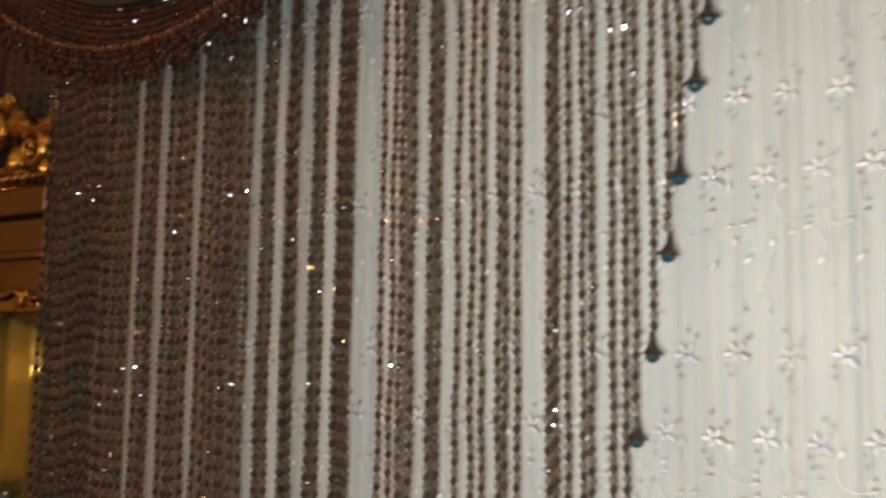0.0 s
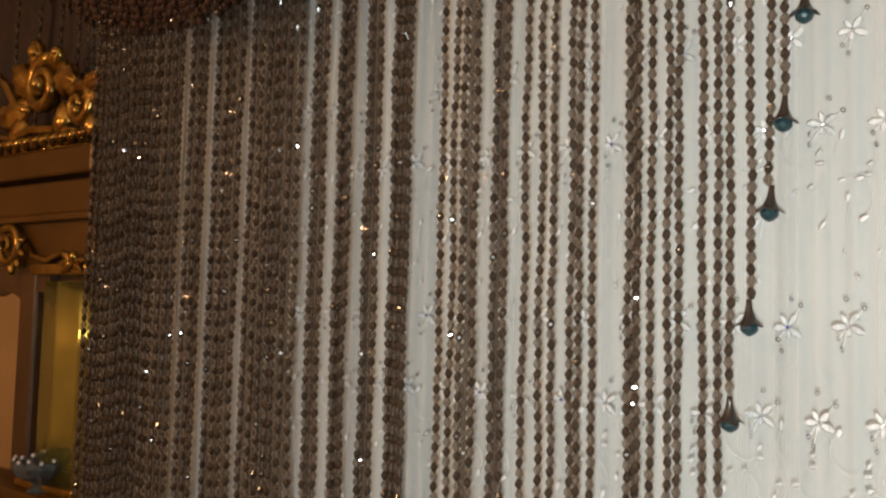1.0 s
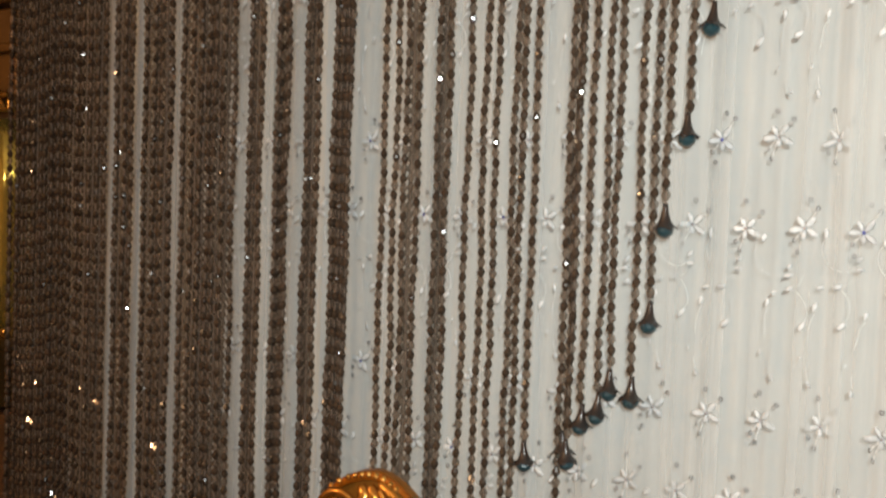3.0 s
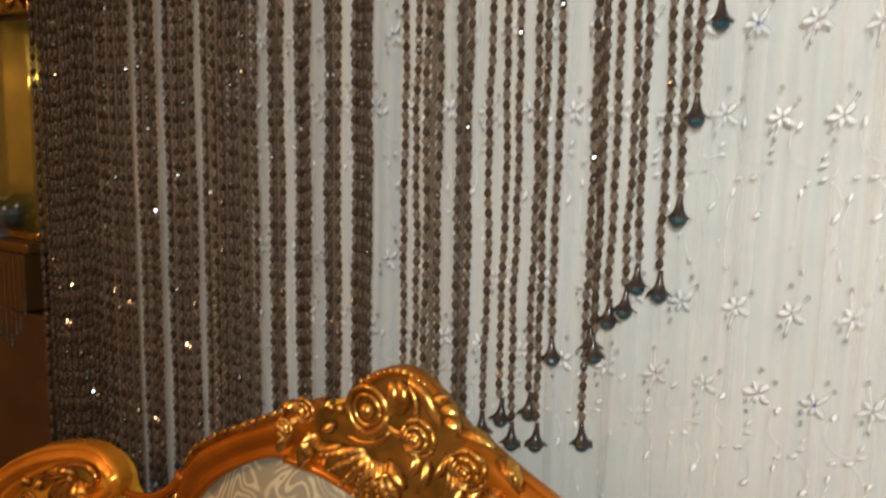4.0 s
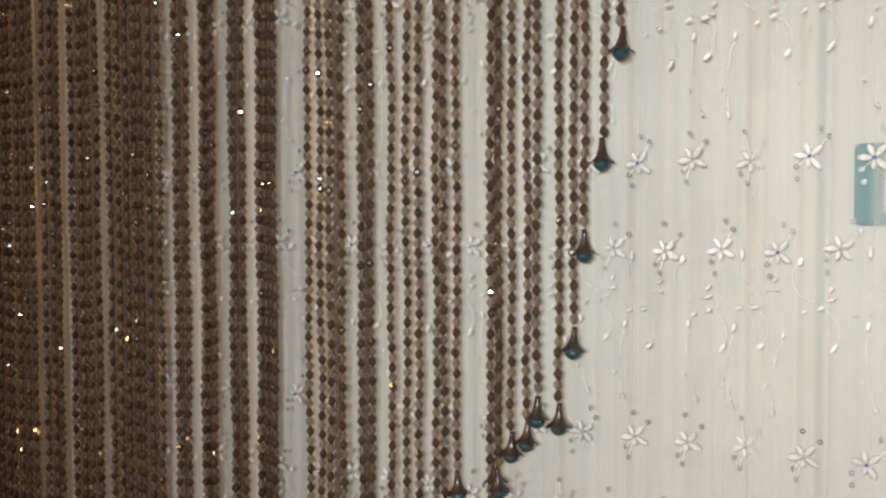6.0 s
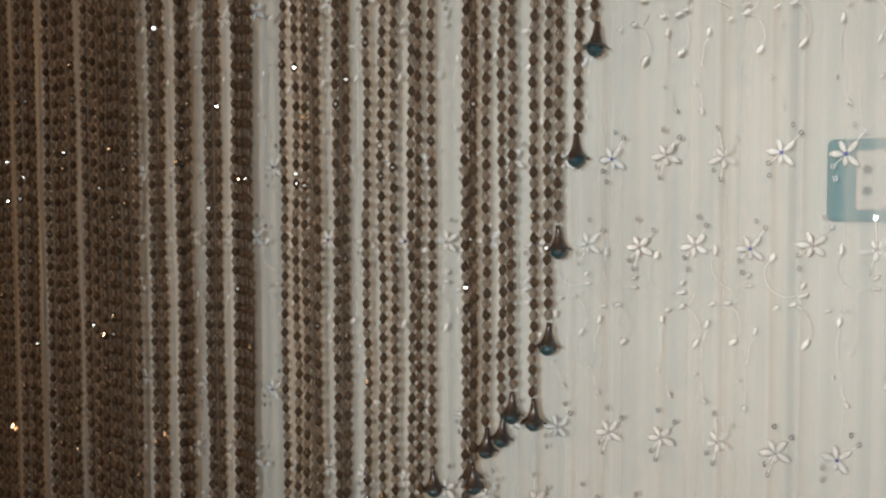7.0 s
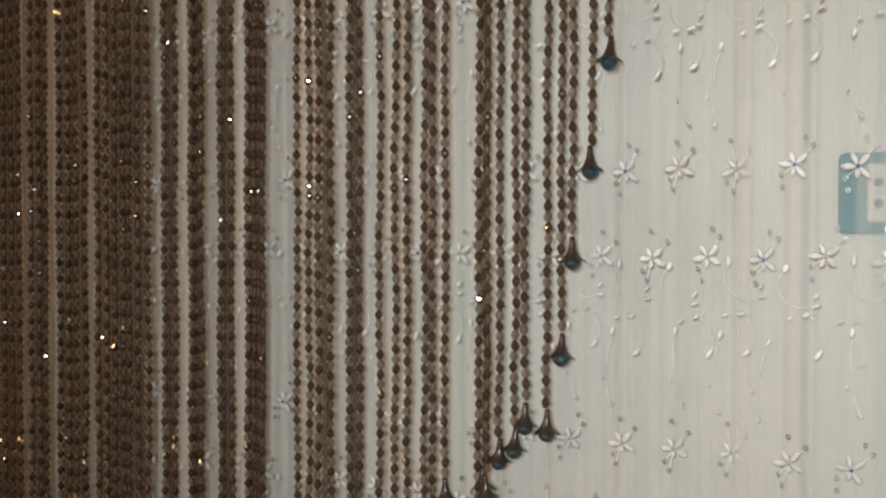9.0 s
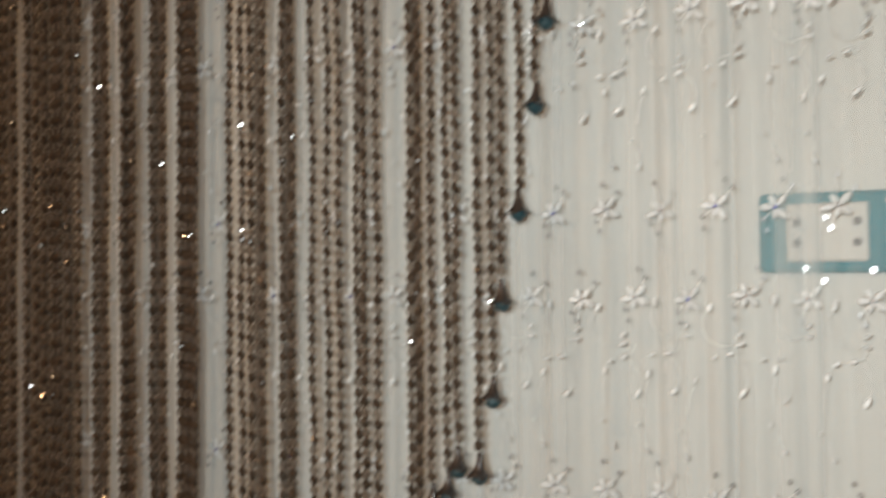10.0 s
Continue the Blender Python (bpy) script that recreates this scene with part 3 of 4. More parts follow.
# ---- gilded mirror frame beside the bead curtain ----
def mirror_frame():
    x1 = -1.197
    thing = empty("mirror_cabinet", (-1.7, 0.07, 0), "tall gilded mirror cabinet with a carved crest and gold columns", "mirror cabinet")
    thing.location = (0, 0, 0)
    front, rear = 0.020, 0.085

    def add(name, bm, mat, label="", smooth=False, parent=None):
        return part(name, bm, mat, parent or thing, label, smooth)

    add("carcass", box(bmesh.new(), -2.1, x1 - 0.012, 0.05, rear, 0.0, 1.68, 0.003), DARK_WOOD, "dark brown cabinet body")
    # cornice: two bands with a dark recess between, and a crown moulding
    add("cornice", box(bmesh.new(), -2.11, x1 + 0.008, front - 0.012, rear, 1.628, 1.682, 0.006), CORNICE, "brown-gold lacquered cornice band")
    add("frieze", box(bmesh.new(), -2.1, x1 - 0.002, front - 0.002, rear, 1.556, 1.620, 0.005), CORNICE)
    add("fillet", box(bmesh.new(), -2.105, x1 + 0.004, front - 0.008, rear, 1.544, 1.557, 0.003), CORNICE)
    bm = bmesh.new()
    for i in range(29):
        xx = x1 - 0.012 - 0.031 * i
        tube(bm, [(xx - 0.018, front - 0.010, 1.685), (xx - 0.006, front - 0.022, 1.695), (xx + 0.008, front - 0.012, 1.708)], [0.004, 0.0095, 0.004], 8)
    add("rope_moulding", bm, OLD_GOLD, "twisted rope moulding in antique gold", True)
    # apron under the frieze
    add("apron", box(bmesh.new(), -2.09, x1 - 0.006, front + 0.010, rear, 1.462, 1.546, 0.003), CORNICE)
    for cx, size in ((-1.462, 1.0), (-1.98, 1.0)):
        bm = spiral(bmesh.new(), cx, front - 0.004, 1.497, 0.042 * size, 1.5, 2.2, 0.009, -1, 0.012)
        for deg in (15, -15, -45, -75):
            a = radians(deg)
            leaf(bm, (cx + 0.024 * math.cos(a), 1.497 + 0.024 * math.sin(a)), (cx + 0.056 * math.cos(a), 1.497 + 0.056 * math.sin(a)), 0.018, front - 0.004, 0.006)
        add("apron_scroll", bm, OLD_GOLD, "", True)
    bm = bmesh.new()
    tube(bm, [(-1.42, front + 0.004, 1.512), (-1.385, front, 1.478), (-1.335, front, 1.470), (-1.285, front, 1.484), (-1.255, front - 0.003, 1.478)], [0.004, 0.006, 0.007, 0.006, 0.004], 7)
    add("apron_edge", bm, OLD_GOLD, "", True)
    # column with its capital
    for cx in (-1.293, -2.02):
        col = bmesh.new()
        loops = []
        for z in (1.044, 1.15, 1.3, 1.43):
            line = []
            for i in range(49):
                s = i / 48
                a = math.pi * s
                flute = 0.0035 * abs(math.sin(a * 4))
                line.append((cx + (0.087 - flute) * math.cos(a), front + 0.034 - (0.036 - flute) * math.sin(a), z))
            line += [(cx - 0.087, rear, z), (cx + 0.087, rear, z)]
            loops.append(line)
        rings(col, loops)
        shaft = add("column", col, COLUMN, "fluted column in brushed greenish gold", True)
        cap = box(bmesh.new(), cx - 0.093, cx + 0.093, front - 0.006, rear, 1.442, 1.464, 0.005)
        add("capital", cap, OLD_GOLD, "", False, shaft)
        orn = bmesh.new()
        ball(orn, (cx + 0.06, front - 0.010, 1.474), 0.011, 0.8)
        for k, deg in enumerate((150, 190, 230, -40, 0)):
            a = radians(deg)
            leaf(orn, (cx + 0.055, 1.468), (cx + 0.055 + 0.042 * math.cos(a), 1.468 + 0.030 * math.sin(a)), 0.016, front - 0.008, 0.005)
        add("capital_leaves", orn, OLD_GOLD, "", True, shaft)
        add("column_base", box(bmesh.new(), cx - 0.096, cx + 0.096, front - 0.012, rear, 1.044, 1.062, 0.005), OLD_GOLD, "", False, shaft)
    # mirror glass between the columns
    add("mirror_pane", box(bmesh.new(), -1.925, -1.430, 0.044, 0.052, 1.06, 1.465), MIRROR, "mirror glass that shows the warm room")
    head = bmesh.new()
    loops = []
    for k in range(13):
        xx = -1.953 + 0.611 * k / 12
        low = 1.392 + 0.022 * abs(math.sin(4.7 * math.pi * k / 12))
        loops.append([(xx, front + 0.012, low), (xx, front + 0.012, 1.466), (xx, 0.046, 1.466), (xx, 0.046, low)])
    add("mirror_head", rings(head, loops), DARK_WOOD, "dark shaped board over the mirror")
    add("inner_moulding", box(bmesh.new(), -1.442, -1.384, front + 0.008, 0.05, 1.06, 1.465, 0.006), DARK_WOOD, "dark moulding round the mirror glass")
    # shelf and lower panel
    shelf = add("shelf", box(bmesh.new(), -2.12, x1 + 0.0, front - 0.035, rear, 1.026, 1.046, 0.005), CORNICE, "dark lacquered ledge")
    add("lower_panel", box(bmesh.new(), -1.32, -1.232, front - 0.022, rear, 0.915, 1.022, 0.004), CORNICE, "dull brown-gold panel under the ledge")
    add("plinth", box(bmesh.new(), -2.12, x1, front - 0.004, rear - 0.002, 0.0, 0.91, 0.005), DARK_WOOD)
    # carved crest
    crest = bmesh.new()
    y = front - 0.004
    spiral(crest, -1.362, y, 1.805, 0.054, 1.6, 1.2, 0.016, 1, 0.016)
    spiral(crest, -1.238, y, 1.752, 0.042, 1.4, 2.4, 0.014, -1, 0.014)
    ball(crest, (-1.362, y - 0.018, 1.805), 0.017)
    ball(crest, (-1.235, y - 0.012, 1.742), 0.011)
    ball(crest, (-1.400, y - 0.006, 1.876), 0.017)
    ball(crest, (-1.325, y - 0.006, 1.866), 0.012)
    for bx, bz, tx, tz, w in ((-1.36, 1.80, -1.25, 1.80, 0.05), (-1.25, 1.765, -1.168, 1.800, 0.035), (-1.24, 1.75, -1.185, 1.765, 0.03), (-1.40, 1.80, -1.47, 1.86, 0.05), (-1.38, 1.83, -1.40, 1.90, 0.04), (-1.42, 1.78, -1.53, 1.765, 0.05), (-1.30, 1.77, -1.315, 1.705, 0.04),
                              (-1.20, 1.74, -1.212, 1.692, 0.03), (-1.45, 1.76, -1.47, 1.70, 0.04), (-1.345, 1.83, -1.315, 1.872, 0.03)):
        leaf(crest, (bx, bz), (tx, tz), 1.55 * w, y, 0.013, 0.12)
    tube(crest, [(-1.56, y, 1.73), (-1.48, y - 0.004, 1.712), (-1.40, y - 0.004, 1.724), (-1.32, y - 0.004, 1.716), (-1.26, y, 1.708), (-1.21, y, 1.700)], [0.006, 0.009, 0.010, 0.010, 0.008, 0.005], 8)
    tube(crest, [(-1.56, y, 1.86), (-1.50, y - 0.004, 1.82), (-1.46, y - 0.004, 1.775), (-1.41, y - 0.004, 1.762)], [0.006, 0.010, 0.010, 0.006], 8)
    box(crest, -1.95, -1.20, 0.045, 0.062, 1.68, 1.705)
    add("carved_crest", crest, OLD_GOLD, "pierced carved crest of gold scrolls and leaves", True)
    return thing


mirror_frame()


def crystal_bowl(x, y, z):
    thing = empty("crystal_bowl", (x, y, z), "blue-grey cut crystal bowl with bead pendants on the cabinet ledge", "bowl")
    bm = lathe(bmesh.new(), [(0.018, 0.0), (0.020, 0.004), (0.009, 0.010), (0.012, 0.018), (0.036, 0.030), (0.046, 0.046), (0.044, 0.056), (0.040, 0.047), (0.030, 0.034), (0.004, 0.024)], 24, flute=0.05, lobes=12, flute_from=0.2)
    part("bowl", bm, CRYSTAL, thing)
    rnd = random.Random(3)
    for i in range(13):
        a = 2 * math.pi * i / 13
        bm = bmesh.new()
        bmesh.ops.create_icosphere(bm, subdivisions=1, radius=rnd.uniform(0.004, 0.006))
        ob = part("crystal", bm, RHINE, thing)
        ob.location = (0.044 * math.cos(a), 0.044 * math.sin(a), 0.059 + rnd.uniform(-0.002, 0.004))
    return thing


crystal_bowl(-1.305, -0.024 + 0.035, 1.0455)


def bead_tassel(x, y, z):
    thing = empty("crystal_fringe", (x, y, z), "short fringe of clear crystal beads under the ledge", "bead fringe")
    rnd = random.Random(6)
    for i in range(8):
        bm = bmesh.new()
        px = -0.052 + 0.015 * i
        drop = -0.115 - 0.05 * math.sin(math.pi * i / 7) + rnd.uniform(-0.01, 0.01)
        tube(bm, [(px, 0, 0), (px, 0, drop)], 0.0005, 4)
        for k in range(3):
            bmesh.ops.create_icosphere(bm, subdivisions=1, radius=0.0035, matrix=Matrix.Translation((px, 0, drop + 0.008 * k)))
        part("crystal_string", bm, CRYSTAL, thing)
    return thing


bead_tassel(-1.275, -0.008, 1.0265)


# ---- gilded headboard ----
CX, FACE = -0.36, -0.085
ARCH = [(0.0, 0.945), (0.05, 0.945), (0.13, 0.918), (0.169, 0.897), (0.22, 0.872), (0.274, 0.847), (0.331, 0.814), (0.356, 0.780), (0.374, 0.740)]
LOBE = [(0.0, 0.798), (0.059, 0.814), (0.113, 0.826), (0.171, 0.828), (0.222, 0.814), (0.276, 0.785), (0.323, 0.749), (0.360, 0.700), (0.378, 0.62)]
EAR = [(0.374, 0.745), (0.402, 0.716), (0.440, 0.700), (0.478, 0.697), (0.500, 0.712), (0.506, 0.735), (0.522, 0.752), (0.552, 0.762), (0.609, 0.758), (0.687, 0.736), (0.753, 0.708), (0.807, 0.678), (0.865, 0.632), (0.897, 0.57), (0.915, 0.45)]
CURL = [(0.915, 0.45), (0.897, 0.57), (0.865, 0.632), (0.807, 0.678), (0.753, 0.708), (0.687, 0.736), (0.609, 0.758), (0.552, 0.762), (0.518, 0.748), (0.501, 0.726), (0.506, 0.702), (0.532, 0.682), (0.566, 0.673), (0.592, 0.680)]


def headboard():
    thing = empty("headboard", (CX, 0, 0), "gilded carved headboard with a grey and cream brocade panel", "headboard")

    def add(name, bm, mat, label="", smooth=True, parent=None):
        return part(name, bm, mat, parent or thing, label, smooth)

    # board: the outline is stepped down to the floor
    outline = along(ARCH, 30) + along(EAR, 40)[1:] + [Vector((0.92, 0.2)), Vector((0.92, 0.0))]
    full = [(-p.x, p.y) for p in reversed(outline[1:])] + [(p.x, p.y) for p in outline]
    loops = [[(x * 0.992, FACE + 0.010, z - 0.008), (x * 0.992, FACE + 0.010, 0.0), (x * 0.992, FACE + 0.020, 0.0), (x * 0.992, FACE + 0.020, z - 0.008)] for x, z in full if z > 0.01]
    add("board", rings(bmesh.new(), loops), PANEL_GOLD, "flat gold painted board", False)
    # upholstered panel
    lobe = along(LOBE, 30)
    top = [(-p.x, p.y) for p in reversed(lobe[1:])] + [(p.x, p.y) for p in lobe]
    bm = bmesh.new()
    rows = 14
    grid = []
    for x, z in top:
        line = []
        for k in range(rows):
            s = k / (rows - 1)
            zz = z + 0.006 + (0.35 - z) * s
            puff = 0.024 * (1 - (x / 0.385) ** 4) * min(1.0, (z - zz) / 0.05 + 0.1)
            line.append(bm.verts.new((x, FACE + 0.008 - max(0.0, puff), zz)))
        grid.append(line)
    for a, b in zip(grid, grid[1:]):
        for k in range(rows - 1):
            bm.faces.new((a[k], a[k + 1], b[k + 1], b[k]))
    add("upholstery", bm, BROCADE, "padded grey and cream brocade with scrolling leaves")
    for side in (-1, 1):
        # moulded rail between the arch and the panel
        outer, inner = along(ARCH, 48), along(LOBE, 48)
        outer, inner = outer[10:], inner[10:]
        profile = [(0.0, 0.012), (0.06, -0.006), (0.16, -0.016), (0.30, -0.020), (0.48, -0.014), (0.62, -0.003), (0.72, -0.002), (0.80, -0.010), (0.90, -0.012), (1.0, 0.012)]
        loops = []
        for o, i in zip(outer, inner):
            loops.append([(side * (o.x + (i.x - o.x) * s), FACE + d, o.y + (i.y - o.y) * s) for s, d in profile])
        add("arch_rail", rings(bmesh.new(), loops, closed=False), RAIL, "amber gold moulded rail")
        # ear: a moulded rail that rolls over into a scroll
        ear = along(CURL, 64)
        prof = [(0.0, 0.014), (0.03, -0.006), (0.10, -0.015), (0.18, -0.016), (0.24, -0.010), (0.30, -0.012), (0.42, -0.022), (0.54, -0.023), (0.64, -0.014), (0.70, -0.006), (0.78, -0.011), (0.90, -0.012), (0.96, -0.006), (1.0, 0.014)]
        loops = []
        for k, p in enumerate(ear):
            q = ear[min(k + 1, len(ear) - 1)] - ear[max(k - 1, 0)]
            wide = 0.058 - 0.022 * min(1, k / 34) - 0.026 * max(0.0, (k - 34) / 29)
            inn = Vector((-q.y, q.x)).normalized() * wide
            lift = 0.008 * max(0.0, (k - 30) / 33)
            loops.append([(side * (p.x + inn.x * s), FACE + d - lift, p.y + inn.y * s) for s, d in prof])
        add("ear_rail", rings(bmesh.new(), loops, closed=False), EAR_RAIL, "moulded rail of the scrolled ear")
        add("ear_scroll", tube(bmesh.new(), [(side * p.x, FACE - 0.022, p.y) for p in along([(0.640, 0.716), (0.600, 0.728), (0.563, 0.733), (0.546, 0.722), (0.551, 0.706), (0.572, 0.703)], 22)], [0.0035 + 0.0030 * math.sin(math.pi * k / 21) for k in range(22)], 8), GOLD, "carved gold scroll")
        # three small lobes inside the scroll
        for bx, bz, tx, tz, w in ((0.585, 0.706, 0.562, 0.690, 0.016), (0.592, 0.702, 0.578, 0.678, 0.018), (0.603, 0.690, 0.556, 0.672, 0.015)):
            add("ear_leaf", leaf(bmesh.new(), (side * bx, bz), (side * tx, tz), w, FACE - 0.022, 0.011, 0.18 * side, 7, 9), GOLD)
        # leaf spray from the scroll, with a boss at its root
        add("ear_boss", ball(bmesh.new(), (side * 0.606, FACE - 0.024, 0.702), 0.008), GOLD)
        for tx, tz, w in ((0.640, 0.712, 0.012), (0.680, 0.694, 0.015), (0.692, 0.678, 0.014), (0.690, 0.662, 0.014), (0.668, 0.650, 0.018), (0.645, 0.640, 0.020), (0.625, 0.648, 0.014)):
            add("ear_leaf", leaf(bmesh.new(), (side * 0.609, 0.701), (side * tx, tz), w, FACE - 0.012, 0.013, 0.14 * side, 7, 11), GOLD)
        rose(side * 0.731, FACE - 0.016, 0.632, 0.021, GOLD, thing)
        rose(side * 0.700, FACE - 0.014, 0.606, 0.017, GOLD, thing)
        for bx, bz, tx, tz, w in ((0.715, 0.652, 0.700, 0.676, 0.016), (0.738, 0.652, 0.752, 0.668, 0.014), (0.748, 0.622, 0.768, 0.598, 0.018), (0.735, 0.610, 0.742, 0.578, 0.020), (0.700, 0.590, 0.690, 0.560, 0.018), (0.715, 0.590, 0.718, 0.556, 0.016)):
            add("ear_leaf", leaf(bmesh.new(), (side * bx, bz), (side * tx, tz), w, FACE - 0.010, 0.010, 0.15 * side, 7, 9), GOLD)
        # swept band and leaf at the joint of rail and ear
        add("joint_band", tube(bmesh.new(), [(side * p.x, FACE - 0.008, p.y) for p in along([(0.366, 0.764), (0.385, 0.740), (0.414, 0.720), (0.452, 0.706), (0.496, 0.702)], 18)], [0.010 - 0.004 * k / 17 for k in range(18)], 8), RAIL, "amber band sweeping into the ear")
        bm = leaf(bmesh.new(), (side * 0.378, 0.732), (side * 0.470, 0.686), 0.022, FACE - 0.008, 0.014, -0.20 * side)
        tube(bm, [(side * p.x, FACE - 0.020, p.y) for p in along([(0.440, 0.690), (0.466, 0.688), (0.482, 0.695), (0.478, 0.704)], 10)], [0.004, 0.005, 0.006, 0.006, 0.006, 0.006, 0.005, 0.005, 0.004, 0.003], 8)
        add("joint_leaf", bm, GOLD)
        # bright rounded edge of the arch
        add("arch_edge", tube(bmesh.new(), [(side * p.x, FACE - 0.004, p.y + 0.001) for p in along(ARCH[3:], 30)], 0.0048, 8), RAIL)
        # small leaves along the arch
        if side < 0:
            bm = bmesh.new()
            line = along(ARCH[3:8], 13)
            for k in range(12):
                a, b = line[k], line[k + 1]
                leaf(bm, (side * b.x, b.y - 0.003), (side * (a.x - 0.004), a.y + 0.007), 0.013, FACE - 0.010, 0.007, 0.1 * side, 7, 6)
            add("arch_leaves", bm, GOLD, "row of small carved leaves")
        # roses on the slopes of the crest
        for u, z, r in ((0.056, 0.917, 0.026), (0.123, 0.894, 0.027)) if side > 0 else ((-0.118, 0.915, 0.018), (-0.152, 0.884, 0.015)):
            rose(u, FACE - 0.024, z, r, GOLD, thing)
        if side > 0:
            spray = ((0.070, 0.950, 0.090, 0.972, 0.016), (0.078, 0.952, 0.104, 0.952, 0.016), (0.082, 0.942, 0.108, 0.934, 0.014), (0.098, 0.925, 0.150, 0.924, 0.016), (0.150, 0.908, 0.186, 0.880, 0.020), (0.160, 0.912, 0.182, 0.890, 0.012), (0.118, 0.872, 0.128, 0.852, 0.022),
                     (0.140, 0.874, 0.158, 0.850, 0.014), (0.150, 0.862, 0.200, 0.838, 0.013), (0.165, 0.862, 0.232, 0.835, 0.012), (0.046, 0.896, 0.034, 0.860, 0.013), (0.058, 0.890, 0.050, 0.846, 0.013), (0.084, 0.900, 0.072, 0.868, 0.012), (0.090, 0.904, 0.082, 0.838, 0.015), (0.098, 0.890, 0.094, 0.845, 0.013), (0.104, 0.870, 0.090, 0.826, 0.012))
        else:
            spray = ((0.135, 0.905, 0.158, 0.916, 0.014), (0.098, 0.918, 0.080, 0.934, 0.014), (0.130, 0.898, 0.160, 0.868, 0.018), (0.150, 0.875, 0.164, 0.848, 0.016), (0.108, 0.884, 0.128, 0.836, 0.024), (0.118, 0.886, 0.114, 0.850, 0.016), (0.120, 0.874, 0.064, 0.880, 0.014), (0.10, 0.895, 0.075, 0.905, 0.016))
        for u, z, tu, tz, w in spray:
            add("crest_leaf", leaf(bmesh.new(), (side * u, z), (side * tu, tz), w * 1.15, FACE - 0.013, 0.012, 0.14 * side), GOLD)
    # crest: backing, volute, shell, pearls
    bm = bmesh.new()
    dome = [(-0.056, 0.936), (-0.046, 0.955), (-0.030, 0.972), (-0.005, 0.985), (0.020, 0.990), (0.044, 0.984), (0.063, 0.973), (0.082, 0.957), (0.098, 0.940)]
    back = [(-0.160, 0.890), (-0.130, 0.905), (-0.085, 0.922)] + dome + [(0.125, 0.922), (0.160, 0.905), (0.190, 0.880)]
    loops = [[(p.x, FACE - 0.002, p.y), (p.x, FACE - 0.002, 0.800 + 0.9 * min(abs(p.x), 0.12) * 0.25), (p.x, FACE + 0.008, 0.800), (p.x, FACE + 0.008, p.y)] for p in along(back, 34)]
    # this backing's dark colour holds the shade of the carving's recesses
    add("crest_back", rings(bm, loops), SHADED_GROUND, "amber ground, recess shade of the carving in its colour", False)
    edge = along(LOBE, 48)[:18]
    line = [(-p.x, FACE - 0.010, p.y + 0.006) for p in reversed(edge[1:])] + [(p.x, FACE - 0.010, p.y + 0.006) for p in edge]
    add("panel_bead", tube(bmesh.new(), line, 0.0065, 8), RAIL, "moulded amber edge over the panel")
    add("crest_dome", tube(bmesh.new(), [(p.x, FACE - 0.006, p.y - 0.006) for p in along(dome, 30)], [0.004 + 0.002 * math.sin(math.pi * k / 29) for k in range(30)], 8), RAIL, "rounded amber dome over the crest")
    bm = bmesh.new()
    ball(bm, (-0.026, FACE - 0.016, 0.931), 0.0110)
    for ring, thick, out in ((0.0290, 0.0046, 0.016), (0.0188, 0.0036, 0.017)):
        tube(bm, [(-0.026 + ring * math.cos(a), FACE - out, 0.931 + ring * math.sin(a)) for a in (k * 2 * math.pi / 32 for k in range(33))], thick, 8)
    # crescent that thickens the ring below, and the stem that leaves it
    tube(bm, [(-0.026 + 0.029 * math.cos(a), FACE - 0.018, 0.931 + 0.029 * math.sin(a)) for a in (radians(-110 + 9 * k) for k in range(13))], [0.003 + 0.0045 * math.sin(math.pi * k / 12) for k in range(13)], 8)
    tube(bm, [(p.x, FACE - 0.013, p.y) for p in along([(-0.060, 0.890), (-0.035, 0.887), (-0.012, 0.893), (0.004, 0.908)], 14)], [0.002 + 0.0035 * math.sin(math.pi * (k + 1) / 15) for k in range(14)], 8)
    add("volute", bm, GOLD, "round carved volute with a polished boss")
    bm = bmesh.new()
    # plump folds beside the volute, and the loop that frames the hollow under them
    tube(bm, [(p.x, FACE - 0.012, p.y) for p in along([(0.004, 0.972), (0.010, 0.960), (0.010, 0.944), (0.004, 0.930)], 12)], [0.002 + 0.0085 * math.sin(math.pi * (k + 1) / 13) for k in range(12)], 10)
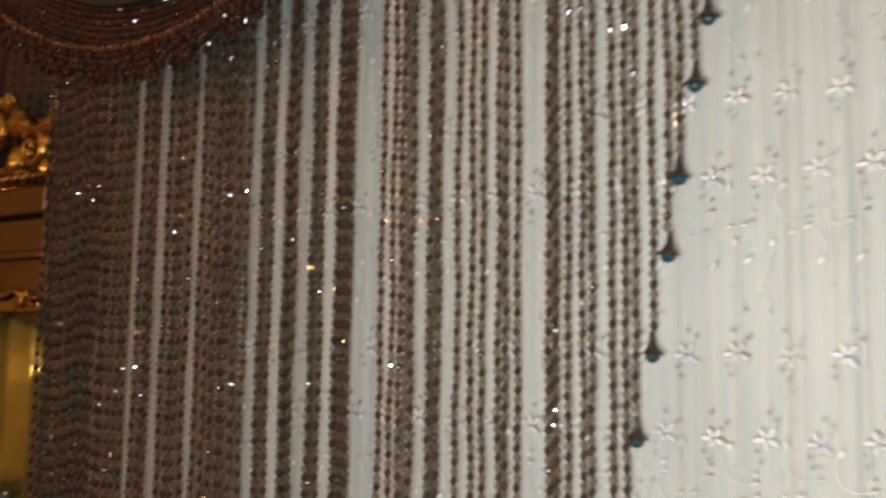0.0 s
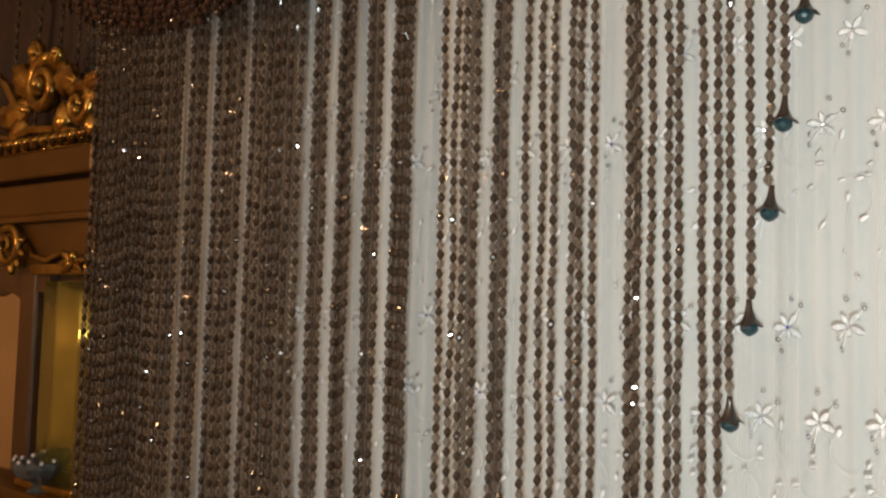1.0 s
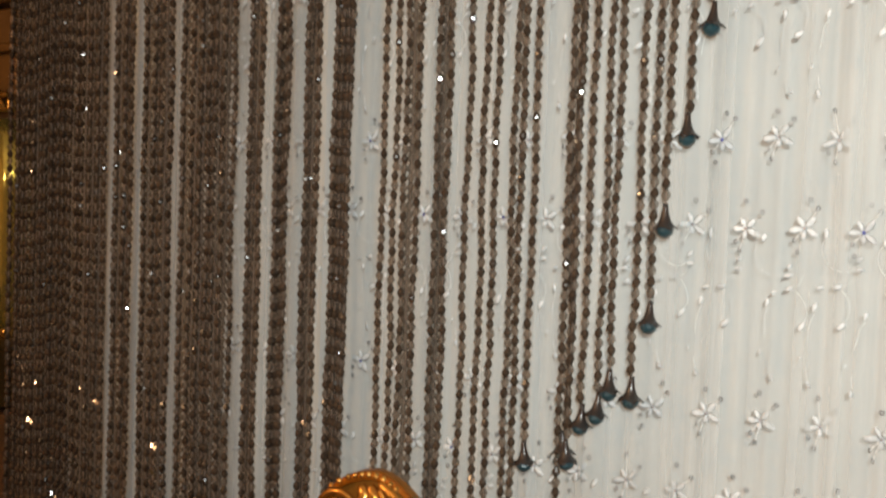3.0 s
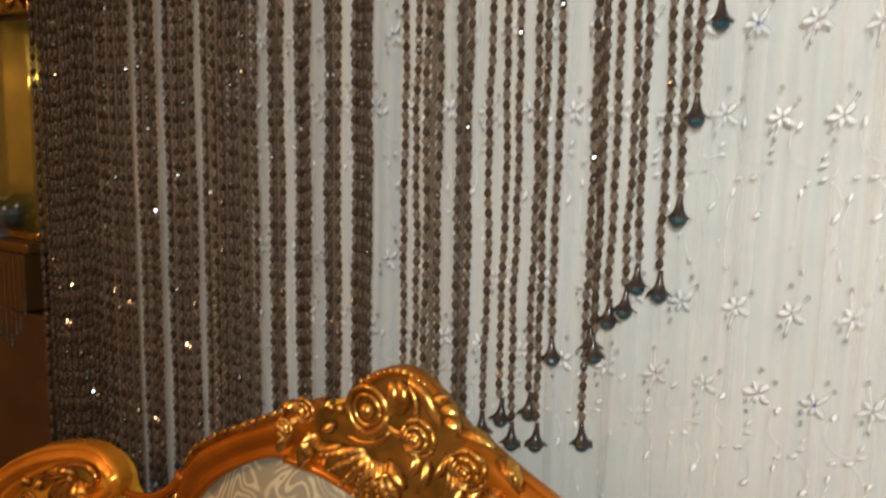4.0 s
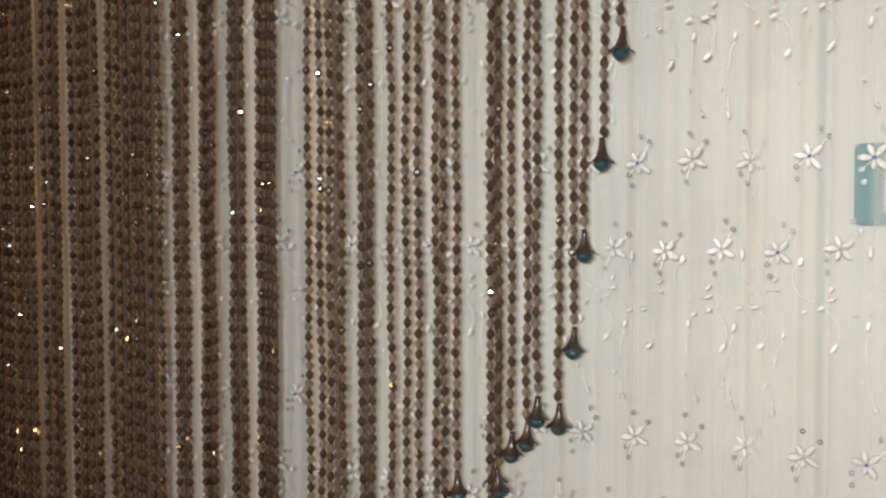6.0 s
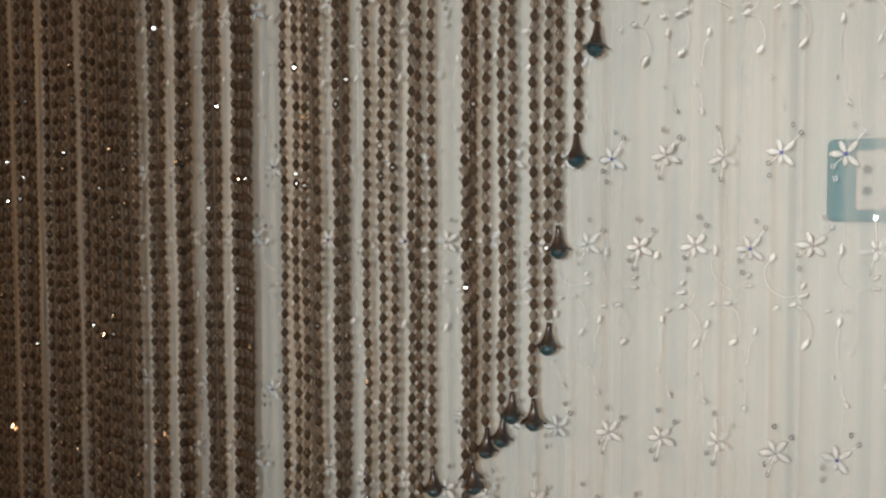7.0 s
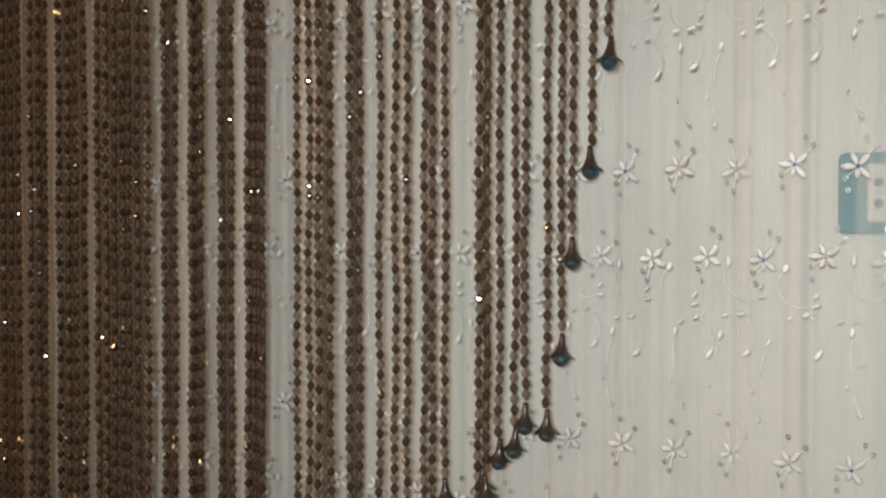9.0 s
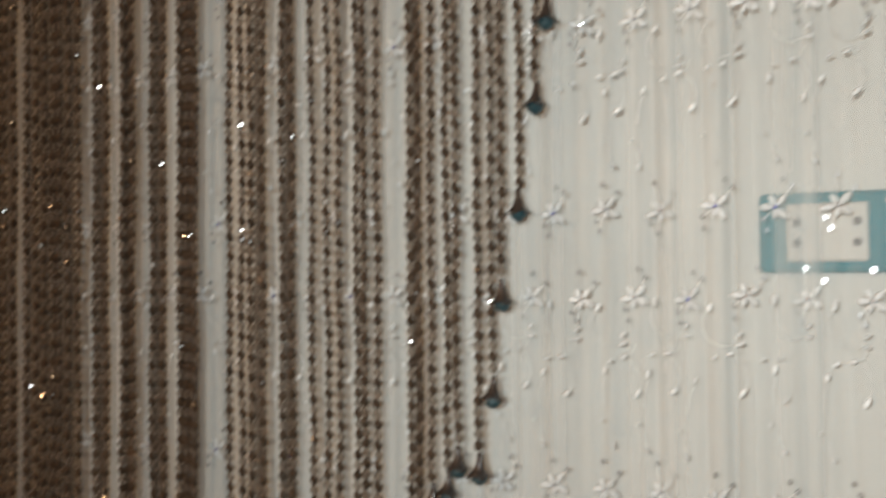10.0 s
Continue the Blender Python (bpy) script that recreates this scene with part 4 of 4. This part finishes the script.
    tube(bm, [(p.x, FACE - 0.014, p.y) for p in along([(0.018, 0.975), (0.025, 0.962), (0.025, 0.948), (0.018, 0.934)], 12)], [0.002 + 0.0085 * math.sin(math.pi * (k + 1) / 13) for k in range(12)], 10)
    tube(bm, [(p.x, FACE - 0.015, p.y) for p in along([(0.004, 0.917), (0.020, 0.911), (0.036, 0.916), (0.044, 0.934), (0.042, 0.956), (0.032, 0.972)], 24)], [0.0028 + 0.0022 * math.sin(math.pi * k / 23) for k in range(24)], 8)
    tube(bm, [(p.x, FACE - 0.012, p.y) for p in along([(0.008, 0.910), (0.024, 0.903), (0.040, 0.906)], 10)], 0.0032, 8)
    tube(bm, [(p.x, FACE - 0.012, p.y) for p in along([(0.030, 0.978), (0.052, 0.966), (0.066, 0.948), (0.074, 0.928)], 16)], [0.003 + 0.0065 * math.sin(math.pi * (k + 1) / 17) for k in range(16)], 10)
    add("crest_scroll", bm, GOLD, "carved gold crest scroll")
    for u, z, r in ((0.078, 0.964, 0.0085), (0.088, 0.955, 0.0075), (-0.079, 0.925, 0.0065), (-0.066, 0.926, 0.0060)):
        add("crest_bud", ball(bmesh.new(), (u, FACE - 0.020, z), r), GOLD)
    for p in along([(-0.040, 0.962), (-0.017, 0.976), (0.0, 0.982), (0.018, 0.985), (0.036, 0.982), (0.052, 0.974)], 10):
        add("pearl", ball(bmesh.new(), (p.x, FACE - 0.011, p.y + 0.001), 0.0042, 1, 8), GOLD)
    # shell fan
    fan = empty("shell", (0, 0, 0), "", "")
    fan.parent = thing
    for k in range(8):
        a = radians(194 + 19 * k)
        bx, bz = -0.014 + 0.018 * math.cos(a), 0.880 + 0.012 * math.sin(a)
        tx, tz = -0.014 + (0.083 - 0.004 * k) * math.cos(a), 0.880 + 0.066 * math.sin(a)
        bm = leaf(bmesh.new(), (bx, bz), (tx, tz), 0.0165, FACE - 0.013, 0.012, 0.0, 7, 9)
        for j in range(5):
            s = 0.28 + 0.14 * j
            ball(bm, (bx + (tx - bx) * s, FACE - 0.030 - 0.004 * s, bz + (tz - bz) * s), 0.0029, 1, 6)
        add("shell_rib", bm, GOLD, "beaded shell rib", True, fan)
    return thing


headboard()
